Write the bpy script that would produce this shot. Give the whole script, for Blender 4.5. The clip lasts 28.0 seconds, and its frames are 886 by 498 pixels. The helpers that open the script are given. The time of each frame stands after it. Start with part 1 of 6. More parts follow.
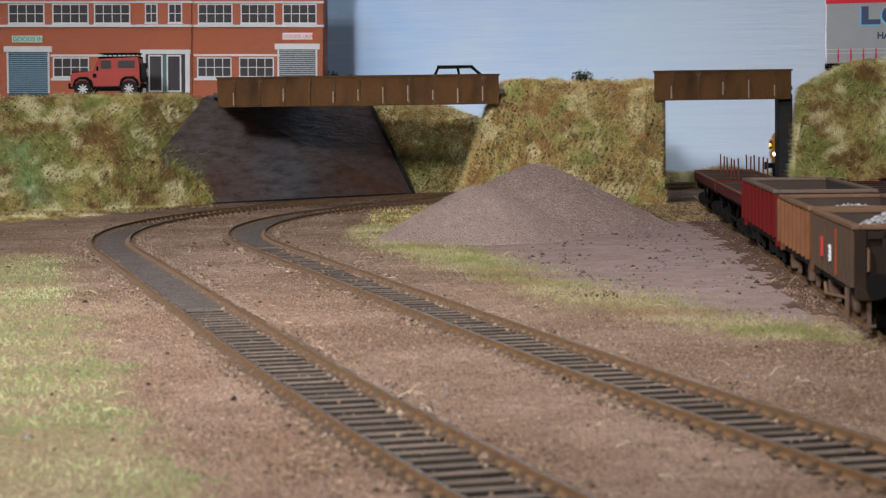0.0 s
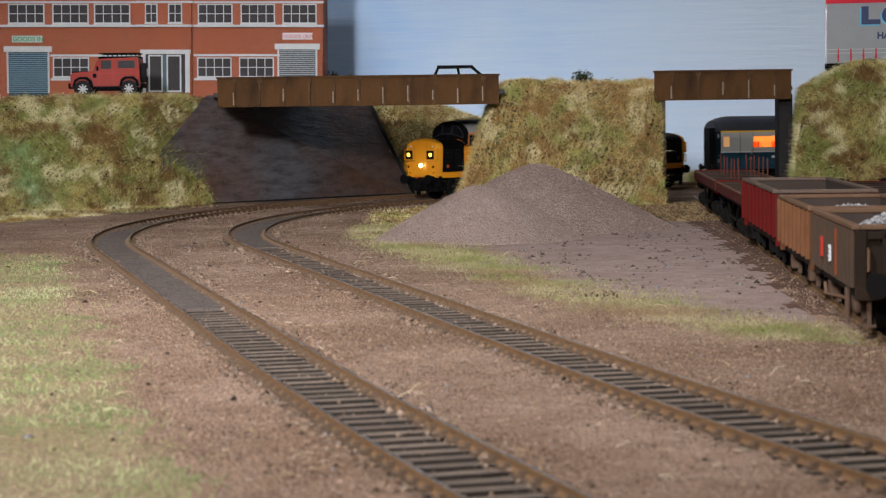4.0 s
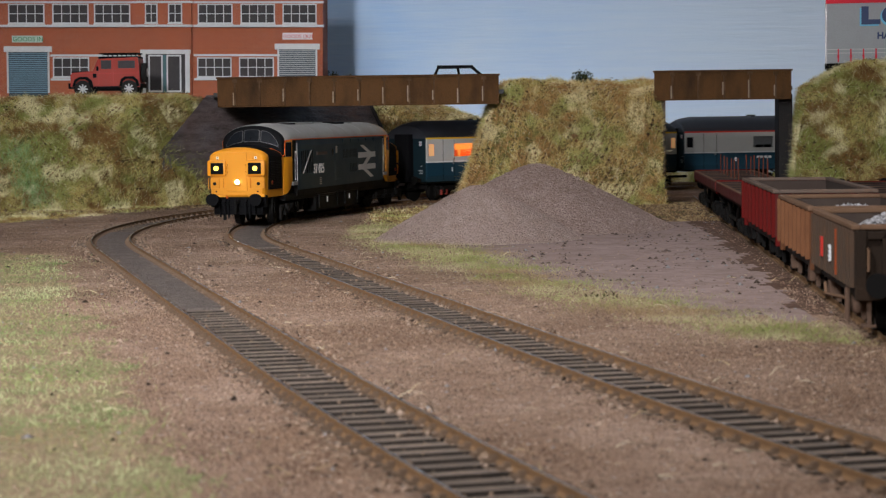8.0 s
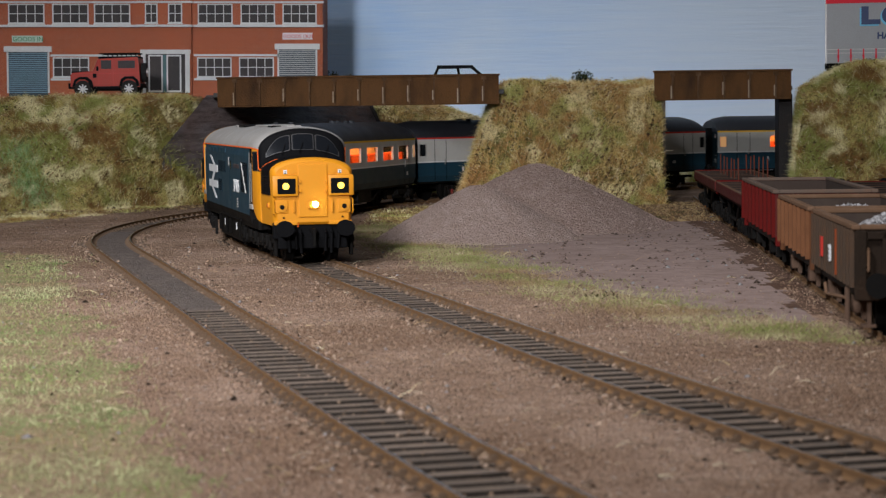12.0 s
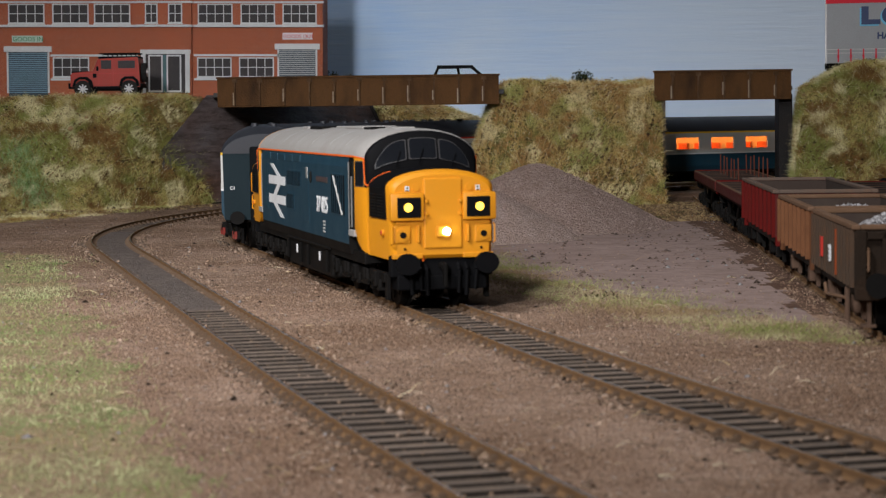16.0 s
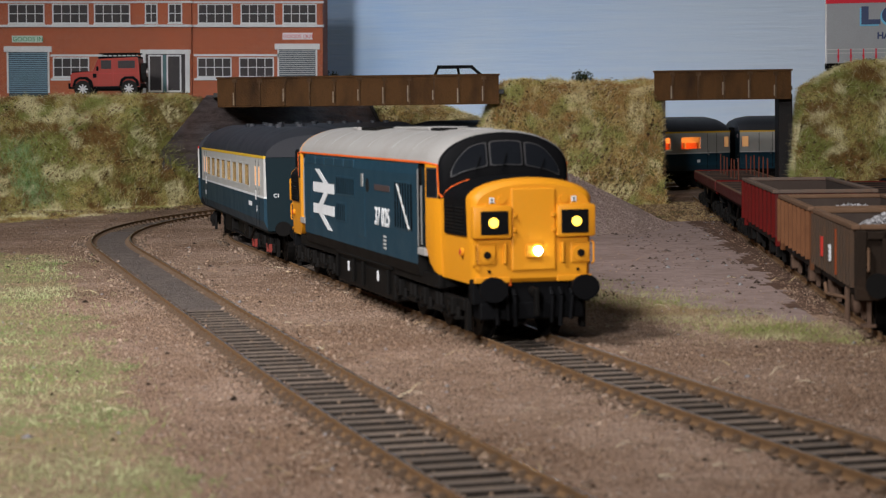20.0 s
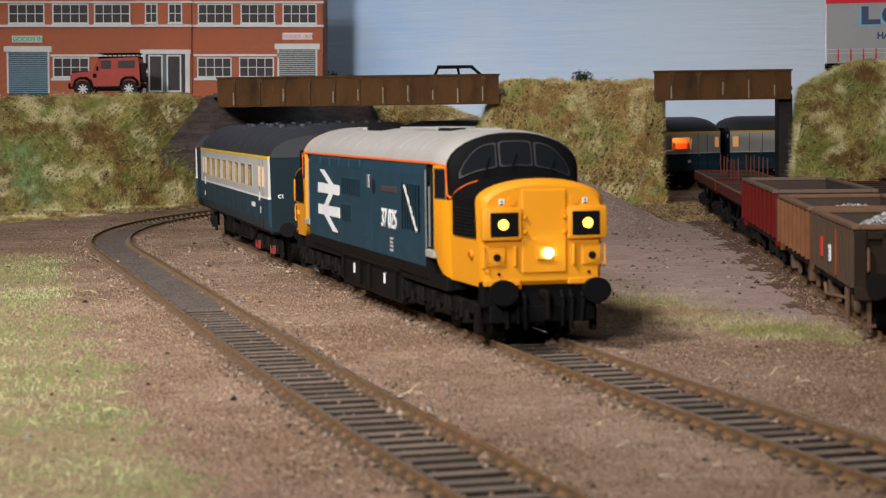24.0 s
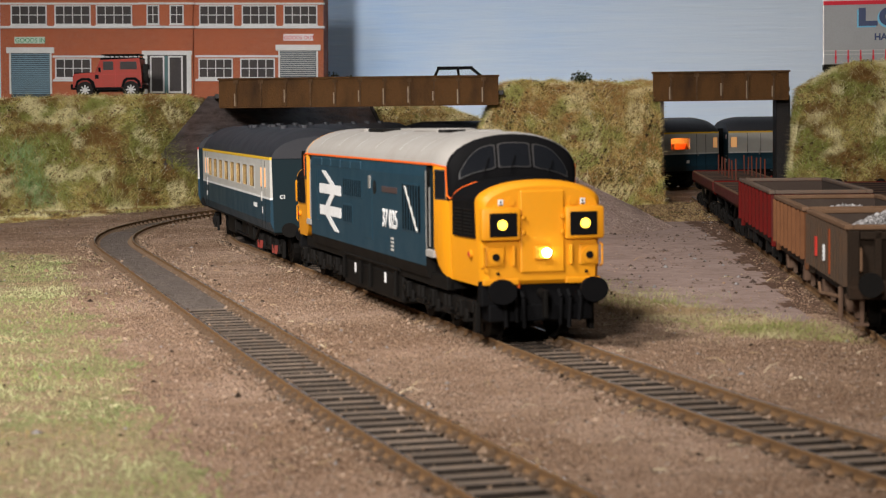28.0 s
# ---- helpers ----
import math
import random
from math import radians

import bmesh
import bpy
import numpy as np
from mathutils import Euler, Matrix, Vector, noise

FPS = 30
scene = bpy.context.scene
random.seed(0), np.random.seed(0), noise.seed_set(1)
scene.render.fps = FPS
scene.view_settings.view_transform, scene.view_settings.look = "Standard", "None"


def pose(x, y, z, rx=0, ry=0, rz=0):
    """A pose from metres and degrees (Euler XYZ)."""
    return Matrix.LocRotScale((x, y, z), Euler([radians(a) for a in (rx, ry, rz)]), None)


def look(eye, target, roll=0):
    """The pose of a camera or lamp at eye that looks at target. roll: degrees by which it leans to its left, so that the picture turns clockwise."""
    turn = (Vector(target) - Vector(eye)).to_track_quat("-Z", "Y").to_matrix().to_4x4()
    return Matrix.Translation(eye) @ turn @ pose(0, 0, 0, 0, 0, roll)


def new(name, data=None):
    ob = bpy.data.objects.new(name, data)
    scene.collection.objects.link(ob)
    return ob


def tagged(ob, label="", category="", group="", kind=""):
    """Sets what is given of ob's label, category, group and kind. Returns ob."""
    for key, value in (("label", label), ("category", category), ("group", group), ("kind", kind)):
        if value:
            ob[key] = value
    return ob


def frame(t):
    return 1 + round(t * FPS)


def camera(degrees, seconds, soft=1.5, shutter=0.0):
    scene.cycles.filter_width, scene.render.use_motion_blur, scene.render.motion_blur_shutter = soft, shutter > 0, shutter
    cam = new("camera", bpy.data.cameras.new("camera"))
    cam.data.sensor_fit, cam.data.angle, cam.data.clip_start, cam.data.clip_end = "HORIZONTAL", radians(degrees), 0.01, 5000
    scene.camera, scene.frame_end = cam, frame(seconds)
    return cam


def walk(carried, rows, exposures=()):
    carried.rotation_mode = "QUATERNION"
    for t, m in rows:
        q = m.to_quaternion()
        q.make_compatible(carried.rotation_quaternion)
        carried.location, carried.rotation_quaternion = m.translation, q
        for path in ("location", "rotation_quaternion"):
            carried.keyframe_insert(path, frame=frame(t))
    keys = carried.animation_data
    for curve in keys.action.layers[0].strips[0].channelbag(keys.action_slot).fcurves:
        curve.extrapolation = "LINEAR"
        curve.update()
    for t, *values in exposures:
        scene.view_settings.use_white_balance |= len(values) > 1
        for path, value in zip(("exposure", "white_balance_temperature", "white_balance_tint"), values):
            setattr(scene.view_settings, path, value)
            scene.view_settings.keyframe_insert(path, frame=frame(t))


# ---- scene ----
# A model railway at 1:76, in true model size. Lengths below are in millimetres and are scaled by MM.
MM = 0.001
EYE = (0.0, 0.0, 52.3)
cam = camera(24.57, 28.0, soft=1.2, shutter=0.5)
cam.data.dof.use_dof = True
cam.data.dof.focus_distance = 0.95
cam.data.dof.aperture_fstop = 84.0
CAM_POSE = Matrix.Translation((0, 0, EYE[2] * MM)) @ pose(0, 0, 0, 90 - 3.789, 0, 0) @ pose(0, 0, 0, 0, 0, -0.7196)
CAM_BACK = Matrix.Translation((0, -0.008, 0.0005)) @ CAM_POSE
walk(cam, [(0.0, CAM_POSE), (23.9, CAM_POSE), (24.1, CAM_POSE), (24.6, CAM_BACK), (24.8, CAM_BACK), (28.0, CAM_BACK)], [(0.0, 0.0, 6200, 10), (3.0, -0.02, 6200, 10), (8.0, -0.26, 6150, 10), (11.0, -0.40, 6150, 10), (15.0, -0.57, 6250, 10), (17.0, -0.46, 6300, 10), (21.5, -0.38, 6300, 10), (24.0, -0.16, 6600, 10), (24.6, -0.12, 6850, 10), (28.0, -0.10, 6850, 10)])

# ---- light: a dim room and three unseen area lamps, placed to suit the shadows ----
world = bpy.data.worlds.new("room_air")
world.use_nodes = True
world.node_tree.nodes["Background"].inputs[0].default_value = (0.75, 0.82, 1.0, 1)
world.node_tree.nodes["Background"].inputs[1].default_value = 0.03
scene.world = world


def area_lamp(name, eye, target, sx, sy, power, colour):
    data = bpy.data.lights.new(name, "AREA")
    data.shape, data.size, data.size_y, data.energy, data.color = "RECTANGLE", sx, sy, power, colour
    ob = new(name, data)
    ob.matrix_world = look(eye, target)
    return tagged(ob, "unseen area lamp added to light the layout", "lamp", kind="structure")


key = area_lamp("west_lamp", (-0.27, -0.75, 0.42), (-0.09, 0.95, 0.03), 0.09, 0.09, 1.0, (1.0, 0.978, 0.985))
key.data.spread = radians(34)
key = area_lamp("side_lamp", (-0.38, 0.04, 0.62), (-0.10, 0.56, 0.02), 0.16, 0.16, 2.55, (1.0, 0.978, 0.985))
key.data.spread = radians(84)
# Added overhead fill with no known source; lifts the sky board and bank tops.
area_lamp("ceiling_lamp", (-0.25, 0.72, 1.6), (-0.2, 1.0, 0.0), 0.5, 0.3, 5.2, (0.92, 0.97, 1.0))


# ---- materials ----
def nodes_of(name):
    m = bpy.data.materials.new(name)
    m.use_nodes = True
    return m, m.node_tree, m.node_tree.nodes["Principled BSDF"]


def mix_rgb(nt, fac, a, b, blend="MIX"):
    n = nt.nodes.new("ShaderNodeMix")
    n.data_type, n.blend_type = "RGBA", blend
    for sock, val in ((n.inputs[0], fac), (n.inputs[6], a), (n.inputs[7], b)):
        if isinstance(val, bpy.types.NodeSocket):
            nt.links.new(val, sock)
        elif isinstance(val, (int, float)):
            sock.default_value = val
        else:
            sock.default_value = (*val, 1)
    return n.outputs[2]


def coords(nt):
    return nt.nodes.new("ShaderNodeTexCoord").outputs["Object"]


def noise_tex(nt, scale, detail=4.0, rough=0.6, vec=None, stretch=None):
    n = nt.nodes.new("ShaderNodeTexNoise")
    n.inputs["Scale"].default_value = scale
    n.inputs["Detail"].default_value = detail
    n.inputs["Roughness"].default_value = rough
    v = vec or coords(nt)
    if stretch:
        mp = nt.nodes.new("ShaderNodeMapping")
        mp.inputs["Scale"].default_value = stretch
        nt.links.new(v, mp.inputs["Vector"])
        v = mp.outputs[0]
    nt.links.new(v, n.inputs["Vector"])
    return n.outputs["Fac"]


def ramp(nt, fac, lo, hi):
    n = nt.nodes.new("ShaderNodeMapRange")
    n.inputs["From Min"].default_value, n.inputs["From Max"].default_value = lo, hi
    nt.links.new(fac, n.inputs["Value"])
    return n.outputs[0]


def bump_to(nt, bsdf, fac, dist, strength=1.0):
    n = nt.nodes.new("ShaderNodeBump")
    n.inputs["Distance"].default_value, n.inputs["Strength"].default_value = dist, strength
    nt.links.new(fac, n.inputs["Height"])
    nt.links.new(n.outputs[0], bsdf.inputs["Normal"])


def paint(name, colour, rough=0.45, dirt=0.25, dirt_colour=(0.08, 0.06, 0.045), metal=0.0, relief=0.00004, scale=90.0, stretch=None, vary=0.0, spec=None):
    """Painted plastic or metal with fine grain and faint dirt at two scales."""
    m, nt, b = nodes_of(name)
    big, fine = noise_tex(nt, scale, stretch=stretch), noise_tex(nt, scale * 14, 2.0)
    col = mix_rgb(nt, ramp(nt, big, 0.45, 0.8), colour, [c * (1 - dirt) + d * dirt for c, d in zip(colour, dirt_colour)])
    col = mix_rgb(nt, ramp(nt, fine, 0.35, 0.75), col, mix_rgb(nt, 0.16, col, dirt_colour))
    if vary:
        info = nt.nodes.new("ShaderNodeObjectInfo").outputs["Random"]
        col = mix_rgb(nt, info, col, mix_rgb(nt, vary, col, (0.02, 0.018, 0.015)))
    nt.links.new(col, b.inputs["Base Color"])
    rr = nt.nodes.new("ShaderNodeMapRange")
    nt.links.new(big, rr.inputs["Value"])
    rr.inputs["To Min"].default_value, rr.inputs["To Max"].default_value = rough, min(1.0, rough + 0.25)
    nt.links.new(rr.outputs[0], b.inputs["Roughness"])
    b.inputs["Metallic"].default_value = metal
    b.inputs["Specular IOR Level"].default_value = spec if spec is not None else (0.35 if rough < 0.45 else 0.12)
    bump_to(nt, b, fine, relief)
    return m


def glow(name, colour, power):
    m, nt, b = nodes_of(name)
    b.inputs["Base Color"].default_value = (*colour, 1)
    b.inputs["Emission Color"].default_value = (*colour, 1)
    b.inputs["Emission Strength"].default_value = power
    return m


def glass(name, tint, rough=0.05):
    m, nt, b = nodes_of(name)
    b.inputs["Base Color"].default_value = (*tint, 1)
    b.inputs["Roughness"].default_value = rough
    b.inputs["Transmission Weight"].default_value = 1.0
    b.inputs["IOR"].default_value = 1.03
    return m


def ground_material():
    """Fine brown scatter with darker stones and pale grains, greener in uneven patches."""
    m, nt, b = nodes_of("earth_scatter")
    co = coords(nt)
    big, mid, fine = noise_tex(nt, 17, 6), noise_tex(nt, 120, 5, 0.7), noise_tex(nt, 900, 3, 0.7)
    col = mix_rgb(nt, ramp(nt, big, 0.40, 0.60), (0.20, 0.116, 0.070), (0.41, 0.28, 0.205))
    col = mix_rgb(nt, ramp(nt, mid, 0.4, 0.75), col, (0.16, 0.092, 0.058))
    col = mix_rgb(nt, ramp(nt, fine, 0.46, 0.66), col, (0.36, 0.25, 0.178))
    vor = nt.nodes.new("ShaderNodeTexVoronoi")
    vor.inputs["Scale"].default_value = 1500
    nt.links.new(co, vor.inputs["Vector"])
    sep = nt.nodes.new("ShaderNodeSeparateColor")
    nt.links.new(vor.outputs["Color"], sep.inputs[0])
    col = mix_rgb(nt, ramp(nt, sep.outputs[0], 0.985, 0.99), col, (0.5, 0.44, 0.38))
    col = mix_rgb(nt, ramp(nt, sep.outputs[1], 0.93, 0.95), col, (0.06, 0.045, 0.035))
    nt.links.new(col, b.inputs["Base Color"])
    b.inputs["Roughness"].default_value = 0.95
    b.inputs["Specular IOR Level"].default_value = 0.05
    add = nt.nodes.new("ShaderNodeMath")
    add.operation = "ADD"
    nt.links.new(fine, add.inputs[0]), nt.links.new(vor.outputs["Distance"], add.inputs[1])
    bump_to(nt, b, add.outputs[0], 0.0009)
    return m


def turf_material(name, a, b_, c, scale=60.0, relief=0.003, fleck=(0.06, 0.045, 0.02)):
    m, nt, b = nodes_of(name)
    big, mid, fine = noise_tex(nt, scale, 4), noise_tex(nt, scale * 5, 5, 0.7), noise_tex(nt, scale * 20, 3, 0.7)
    col = mix_rgb(nt, ramp(nt, big, 0.38, 0.62), a, b_)
    col = mix_rgb(nt, ramp(nt, mid, 0.42, 0.66), col, c)
    col = mix_rgb(nt, ramp(nt, fine, 0.5, 0.8), col, fleck)
    nt.links.new(col, b.inputs["Base Color"])
    b.inputs["Roughness"].default_value = 1.0
    b.inputs["Specular IOR Level"].default_value = 0.05
    bump_to(nt, b, mid, relief)
    return m


def blade_material(name, cols, patch_a=None, patch_b=None, scale=38.0, patch_c=None):
    """Fibres or crumbs: each one takes one of several tones, and patches lean to one tone or another."""
    m, nt, b = nodes_of(name)
    rnd = nt.nodes.new("ShaderNodeNewGeometry").outputs["Random Per Island"]
    cr = nt.nodes.new("ShaderNodeValToRGB")
    cr.color_ramp.interpolation = "CONSTANT"
    while len(cr.color_ramp.elements) < len(cols):
        cr.color_ramp.elements.new(0.5)
    for i, (e, c) in enumerate(zip(cr.color_ramp.elements, cols)):
        e.position, e.color = i / len(cols), (*c, 1)
    nt.links.new(rnd, cr.inputs[0])
    col = cr.outputs[0]
    if patch_a:
        col = mix_rgb(nt, ramp(nt, noise_tex(nt, scale, 3.0), 0.47, 0.57), col, mix_rgb(nt, 0.86, col, patch_a))
        col = mix_rgb(nt, ramp(nt, noise_tex(nt, scale * 0.7, 1.6, vec=shifted(nt)), 0.50, 0.60), col, mix_rgb(nt, 0.80, col, patch_b))
    if patch_c:
        col = mix_rgb(nt, ramp(nt, noise_tex(nt, scale * 0.85, 1.6, vec=shifted(nt, 8.3)), 0.53, 0.62), col, mix_rgb(nt, 0.9, col, patch_c))
    nt.links.new(col, b.inputs["Base Color"])
    b.inputs["Roughness"].default_value = 0.9
    b.inputs["Specular IOR Level"].default_value = 0.05
    return m


def shifted(nt, by=3.1):
    mp = nt.nodes.new("ShaderNodeMapping")
    mp.inputs["Location"].default_value = (by, 1.7, 0.4)
    nt.links.new(coords(nt), mp.inputs["Vector"])
    return mp.outputs[0]


def sky_board_material():
    """Board painted in sky blue by brush: level strokes, paler towards one end."""
    m, nt, b = nodes_of("painted_sky_board")
    co = coords(nt)
    strokes = noise_tex(nt, 60, 5, 0.6, stretch=(0.35, 1, 5.0))
    wash = noise_tex(nt, 5, 3)
    sep = nt.nodes.new("ShaderNodeSeparateXYZ")
    nt.links.new(co, sep.inputs[0])
    col = mix_rgb(nt, ramp(nt, sep.outputs[0], -0.15, 0.28), (0.28, 0.55, 0.97), (0.72, 0.82, 0.94))
    col = mix_rgb(nt, ramp(nt, wash, 0.35, 0.7), col, (0.66, 0.78, 0.92))
    col = mix_rgb(nt, ramp(nt, strokes, 0.35, 0.75), col, mix_rgb(nt, 0.22, col, (0.88, 0.92, 0.95)))
    nt.links.new(col, b.inputs["Base Color"])
    b.inputs["Roughness"].default_value = 0.6
    bump_to(nt, b, strokes, 0.0006)
    return m


def stained_stone():
    """Dark rough stone, browner and damp in broad level bands, with fine cracks."""
    m, nt, b = nodes_of("dark_stained_stone")
    big, mid = noise_tex(nt, 9, 3), noise_tex(nt, 70, 5, 0.7, stretch=(1, 1, 4.0))
    fine = noise_tex(nt, 420, 4, 0.7)
    col = mix_rgb(nt, ramp(nt, big, 0.40, 0.60), (0.125, 0.120, 0.128), (0.115, 0.058, 0.036))
    col = mix_rgb(nt, ramp(nt, mid, 0.42, 0.72), col, (0.034, 0.024, 0.02))
    col = mix_rgb(nt, ramp(nt, fine, 0.55, 0.8), col, (0.15, 0.12, 0.105))
    nt.links.new(col, b.inputs["Base Color"])
    b.inputs["Roughness"].default_value = 0.42
    b.inputs["Specular IOR Level"].default_value = 0.3
    bump_to(nt, b, mid, 0.0016)
    return m


M = dict(
    earth=ground_material(),
    gravel=turf_material("crushed_stone", (0.34, 0.245, 0.205), (0.41, 0.305, 0.26), (0.24, 0.165, 0.135), 120),
    # Reddish siding dirt, its colour darkened further for shade around the wagons.
    dirt=turf_material("shaded_siding_dirt", (0.115, 0.064, 0.045), (0.15, 0.09, 0.066), (0.075, 0.044, 0.031), 60, 0.0012),
    # Lighter copy of the crushed stone: light on the front lobe put into colour.
    gravelpale=turf_material("lit_crushed_stone", (0.44, 0.325, 0.275), (0.50, 0.38, 0.33), (0.33, 0.24, 0.20), 160),
    slab=turf_material("trodden_earth", (0.27, 0.195, 0.168), (0.31, 0.228, 0.20), (0.225, 0.158, 0.132), 14, 0.0006, (0.19, 0.132, 0.108)),
    turf=turf_material("bank_turf", (0.26, 0.19, 0.07), (0.17, 0.18, 0.05), (0.10, 0.055, 0.024), 45),
    lawn=turf_material("lawn_base", (0.25, 0.21, 0.115), (0.18, 0.20, 0.08), (0.27, 0.185, 0.12), 22),
    rail=paint("rusty_rail", (0.19, 0.108, 0.052), 0.75, 0.5, (0.06, 0.036, 0.02), 0.0, scale=200),
    railtop=paint("worn_rail_head", (0.20, 0.18, 0.16), 0.14, 0.5, (0.06, 0.045, 0.035), 0.85, scale=200),
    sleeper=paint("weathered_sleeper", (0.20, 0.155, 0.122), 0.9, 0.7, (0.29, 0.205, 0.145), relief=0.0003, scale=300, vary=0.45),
    # Sleeper sides are coloured dark to stand for shade below the paler tops.
    sleeperside=paint("shaded_sleeper_side", (0.034, 0.027, 0.022), 0.9, 0.5, (0.06, 0.043, 0.03), relief=0.0002, scale=300),
    pier=paint("tarred_timber", (0.013, 0.012, 0.012), 0.5, 0.5, (0.035, 0.024, 0.018), relief=0.0005, scale=50, spec=0.15),
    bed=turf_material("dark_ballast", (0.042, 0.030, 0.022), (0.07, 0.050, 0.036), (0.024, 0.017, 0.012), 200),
    infill=turf_material("trodden_track_dirt", (0.19, 0.157, 0.138), (0.25, 0.20, 0.172), (0.13, 0.105, 0.09), 110),
    chair=paint("dusty_rail_chair", (0.12, 0.078, 0.05), 0.9, 0.6, (0.20, 0.135, 0.085), relief=0.0002, scale=250),
    girder=paint("rusted_girder_brown", (0.088, 0.040, 0.012), 0.6, 0.95, (0.022, 0.012, 0.007), relief=0.0004, scale=75, stretch=(1, 1, 0.35)),
    girderrib=paint("mottled_girder_rib", (0.060, 0.030, 0.012), 0.7, 0.9, (0.15, 0.095, 0.055), relief=0.0002, scale=160),
    concrete=stained_stone(),
    streak=paint("lime_streak", (0.28, 0.22, 0.16), 0.8, 0.6, (0.08, 0.045, 0.02), scale=400),
    sky=sky_board_material(),
    tarmac=paint("tarmac", (0.06, 0.06, 0.06), 0.9, 0.3, relief=0.0002),
    room=paint("room_wall_paint", (0.22, 0.20, 0.18), 0.8, 0.15, scale=4),
    brick=None, white=paint("white_paint", (0.66, 0.66, 0.65), 0.5, 0.15),
    blue=paint("rail_blue", (0.009, 0.035, 0.055), 0.36, 0.2, (0.016, 0.034, 0.046), spec=0.2),
    grey=paint("coach_grey", (0.44, 0.43, 0.40), 0.4, 0.2, (0.25, 0.22, 0.18)),
    roofgrey=paint("loco_roof_grey", (0.30, 0.285, 0.265), 0.55, 0.25, (0.2, 0.15, 0.11)),
    yellow=paint("warning_yellow", (0.62, 0.235, 0.004), 0.4, 0.06, (0.45, 0.25, 0.02)),
    black=paint("black_paint", (0.004, 0.004, 0.0045), 0.5, 0.3, (0.007, 0.0065, 0.006), spec=0.05),
    under=paint("underframe_black", (0.005, 0.0045, 0.004), 0.5, 0.5, (0.010, 0.008, 0.0065), spec=0.08),
    roofdark=paint("coach_roof_dark", (0.018, 0.019, 0.024), 0.42, 0.25, (0.035, 0.032, 0.03)),
    orange=paint("orange_line", (0.75, 0.12, 0.01), 0.45, 0.1),
    yline=paint("cream_yellow_line", (0.70, 0.43, 0.03), 0.45, 0.1),
    pane=glass("tinted_pane", (0.72, 0.70, 0.68)),
    amberpane=glass("amber_tinted_pane", (0.62, 0.42, 0.20)),
    darkpane=paint("dark_cab_glass", (0.008, 0.009, 0.011), 0.13, 0.05, (0.009, 0.009, 0.010), relief=0.0, spec=0.03),
    clearpane=glass("clear_pane", (0.96, 0.97, 0.97)),
    chrome=paint("bare_metal", (0.45, 0.44, 0.42), 0.35, 0.2, metal=0.8),
    markerlight=glow("amber_marker_light", (1.0, 0.60, 0.06), 4.0),
    headlight=glow("white_headlight", (0.88, 0.93, 1.0), 70.0),
    seatlit=glow("warm_interior_light", (1.0, 0.42, 0.14), 20.0),
    corridorlit=glow("corridor_light", (1.0, 0.66, 0.30), 1.6),
    # Glow put on the droplight panes in place of light from inside.
    doorlit=glow("droplight_glow", (1.0, 0.50, 0.20), 0.32),
    springred=paint("dull_red_spring", (0.18, 0.02, 0.015), 0.6, 0.5),
    red=paint("signal_red", (0.45, 0.03, 0.02), 0.45, 0.2),
    rustbox=paint("rust_brown_wagon", (0.105, 0.041, 0.017), 0.75, 0.6, (0.06, 0.033, 0.02), relief=0.0002, scale=120),
    brownbox=paint("weathered_brown_wagon", (0.018, 0.012, 0.008), 0.8, 0.5, (0.042, 0.022, 0.012), relief=0.0002, scale=120),
    redbox=paint("maroon_wagon_paint", (0.095, 0.006, 0.005), 0.6, 0.5, (0.05, 0.014, 0.010), relief=0.0001, scale=120, spec=0.06),
    endblue=paint("dark_coach_end", (0.005, 0.014, 0.018), 0.45, 0.2, (0.012, 0.016, 0.018), spec=0.12),
    rustorange=paint("orange_rust_patch", (0.26, 0.055, 0.016), 0.8, 0.5, (0.10, 0.03, 0.012), scale=200),
    partition=paint("cream_partition", (0.42, 0.28, 0.12), 0.5, 0.1),
    # Worn ribs, painted paler than the wagon sides to look lit.
    ribdark=paint("lit_worn_brown_rib", (0.062, 0.042, 0.029), 0.75, 0.6, (0.10, 0.05, 0.025), relief=0.0002, scale=160),
    ribrust=paint("lit_worn_rusty_rib", (0.16, 0.068, 0.030), 0.75, 0.6, (0.08, 0.035, 0.018), relief=0.0002, scale=160),
    darkred=paint("dull_maroon", (0.075, 0.011, 0.009), 0.6, 0.5, (0.04, 0.016, 0.012), relief=0.0001, scale=120),
    crosspiece=paint("dark_red_bolster", (0.018, 0.008, 0.007), 0.8, 0.5, (0.03, 0.014, 0.01)),
    seal=paint("screen_seal", (0.03, 0.03, 0.032), 0.35, 0.2),
    rim=paint("worn_wagon_edge", (0.12, 0.068, 0.038), 0.7, 0.5, (0.2, 0.12, 0.08), scale=200),
    rimdark=paint("dark_worn_edge", (0.10, 0.075, 0.06), 0.7, 0.5, (0.2, 0.10, 0.05), scale=200),
    inside=paint("wagon_floor_dirt", (0.045, 0.032, 0.026), 0.9, 0.4, scale=120),
    stone=paint("pale_stone", (0.24, 0.225, 0.22), 0.95, 0.5, scale=900),
)


# ---- mesh helpers (millimetres) ----
def part(name, bm, material, parent=None, label="", smooth=False):
    """Links a bmesh as one mesh object, under a thing or part where one is given."""
    bmesh.ops.scale(bm, vec=(MM, MM, MM), verts=bm.verts)
    me = bpy.data.meshes.new(name)
    bm.to_mesh(me)
    bm.free()
    for mat in material if isinstance(material, (list, tuple)) else [material]:
        me.materials.append(mat)
    if smooth:
        for f in me.polygons:
            f.use_smooth = True
        me.set_sharp_from_angle(angle=radians(32))
    ob = new(name, me)
    if parent:
        ob.parent = parent
    return tagged(ob, label) if label else ob


def at(x, y, z, rz=0.0):
    return pose(x * MM, y * MM, z * MM, 0, 0, rz)


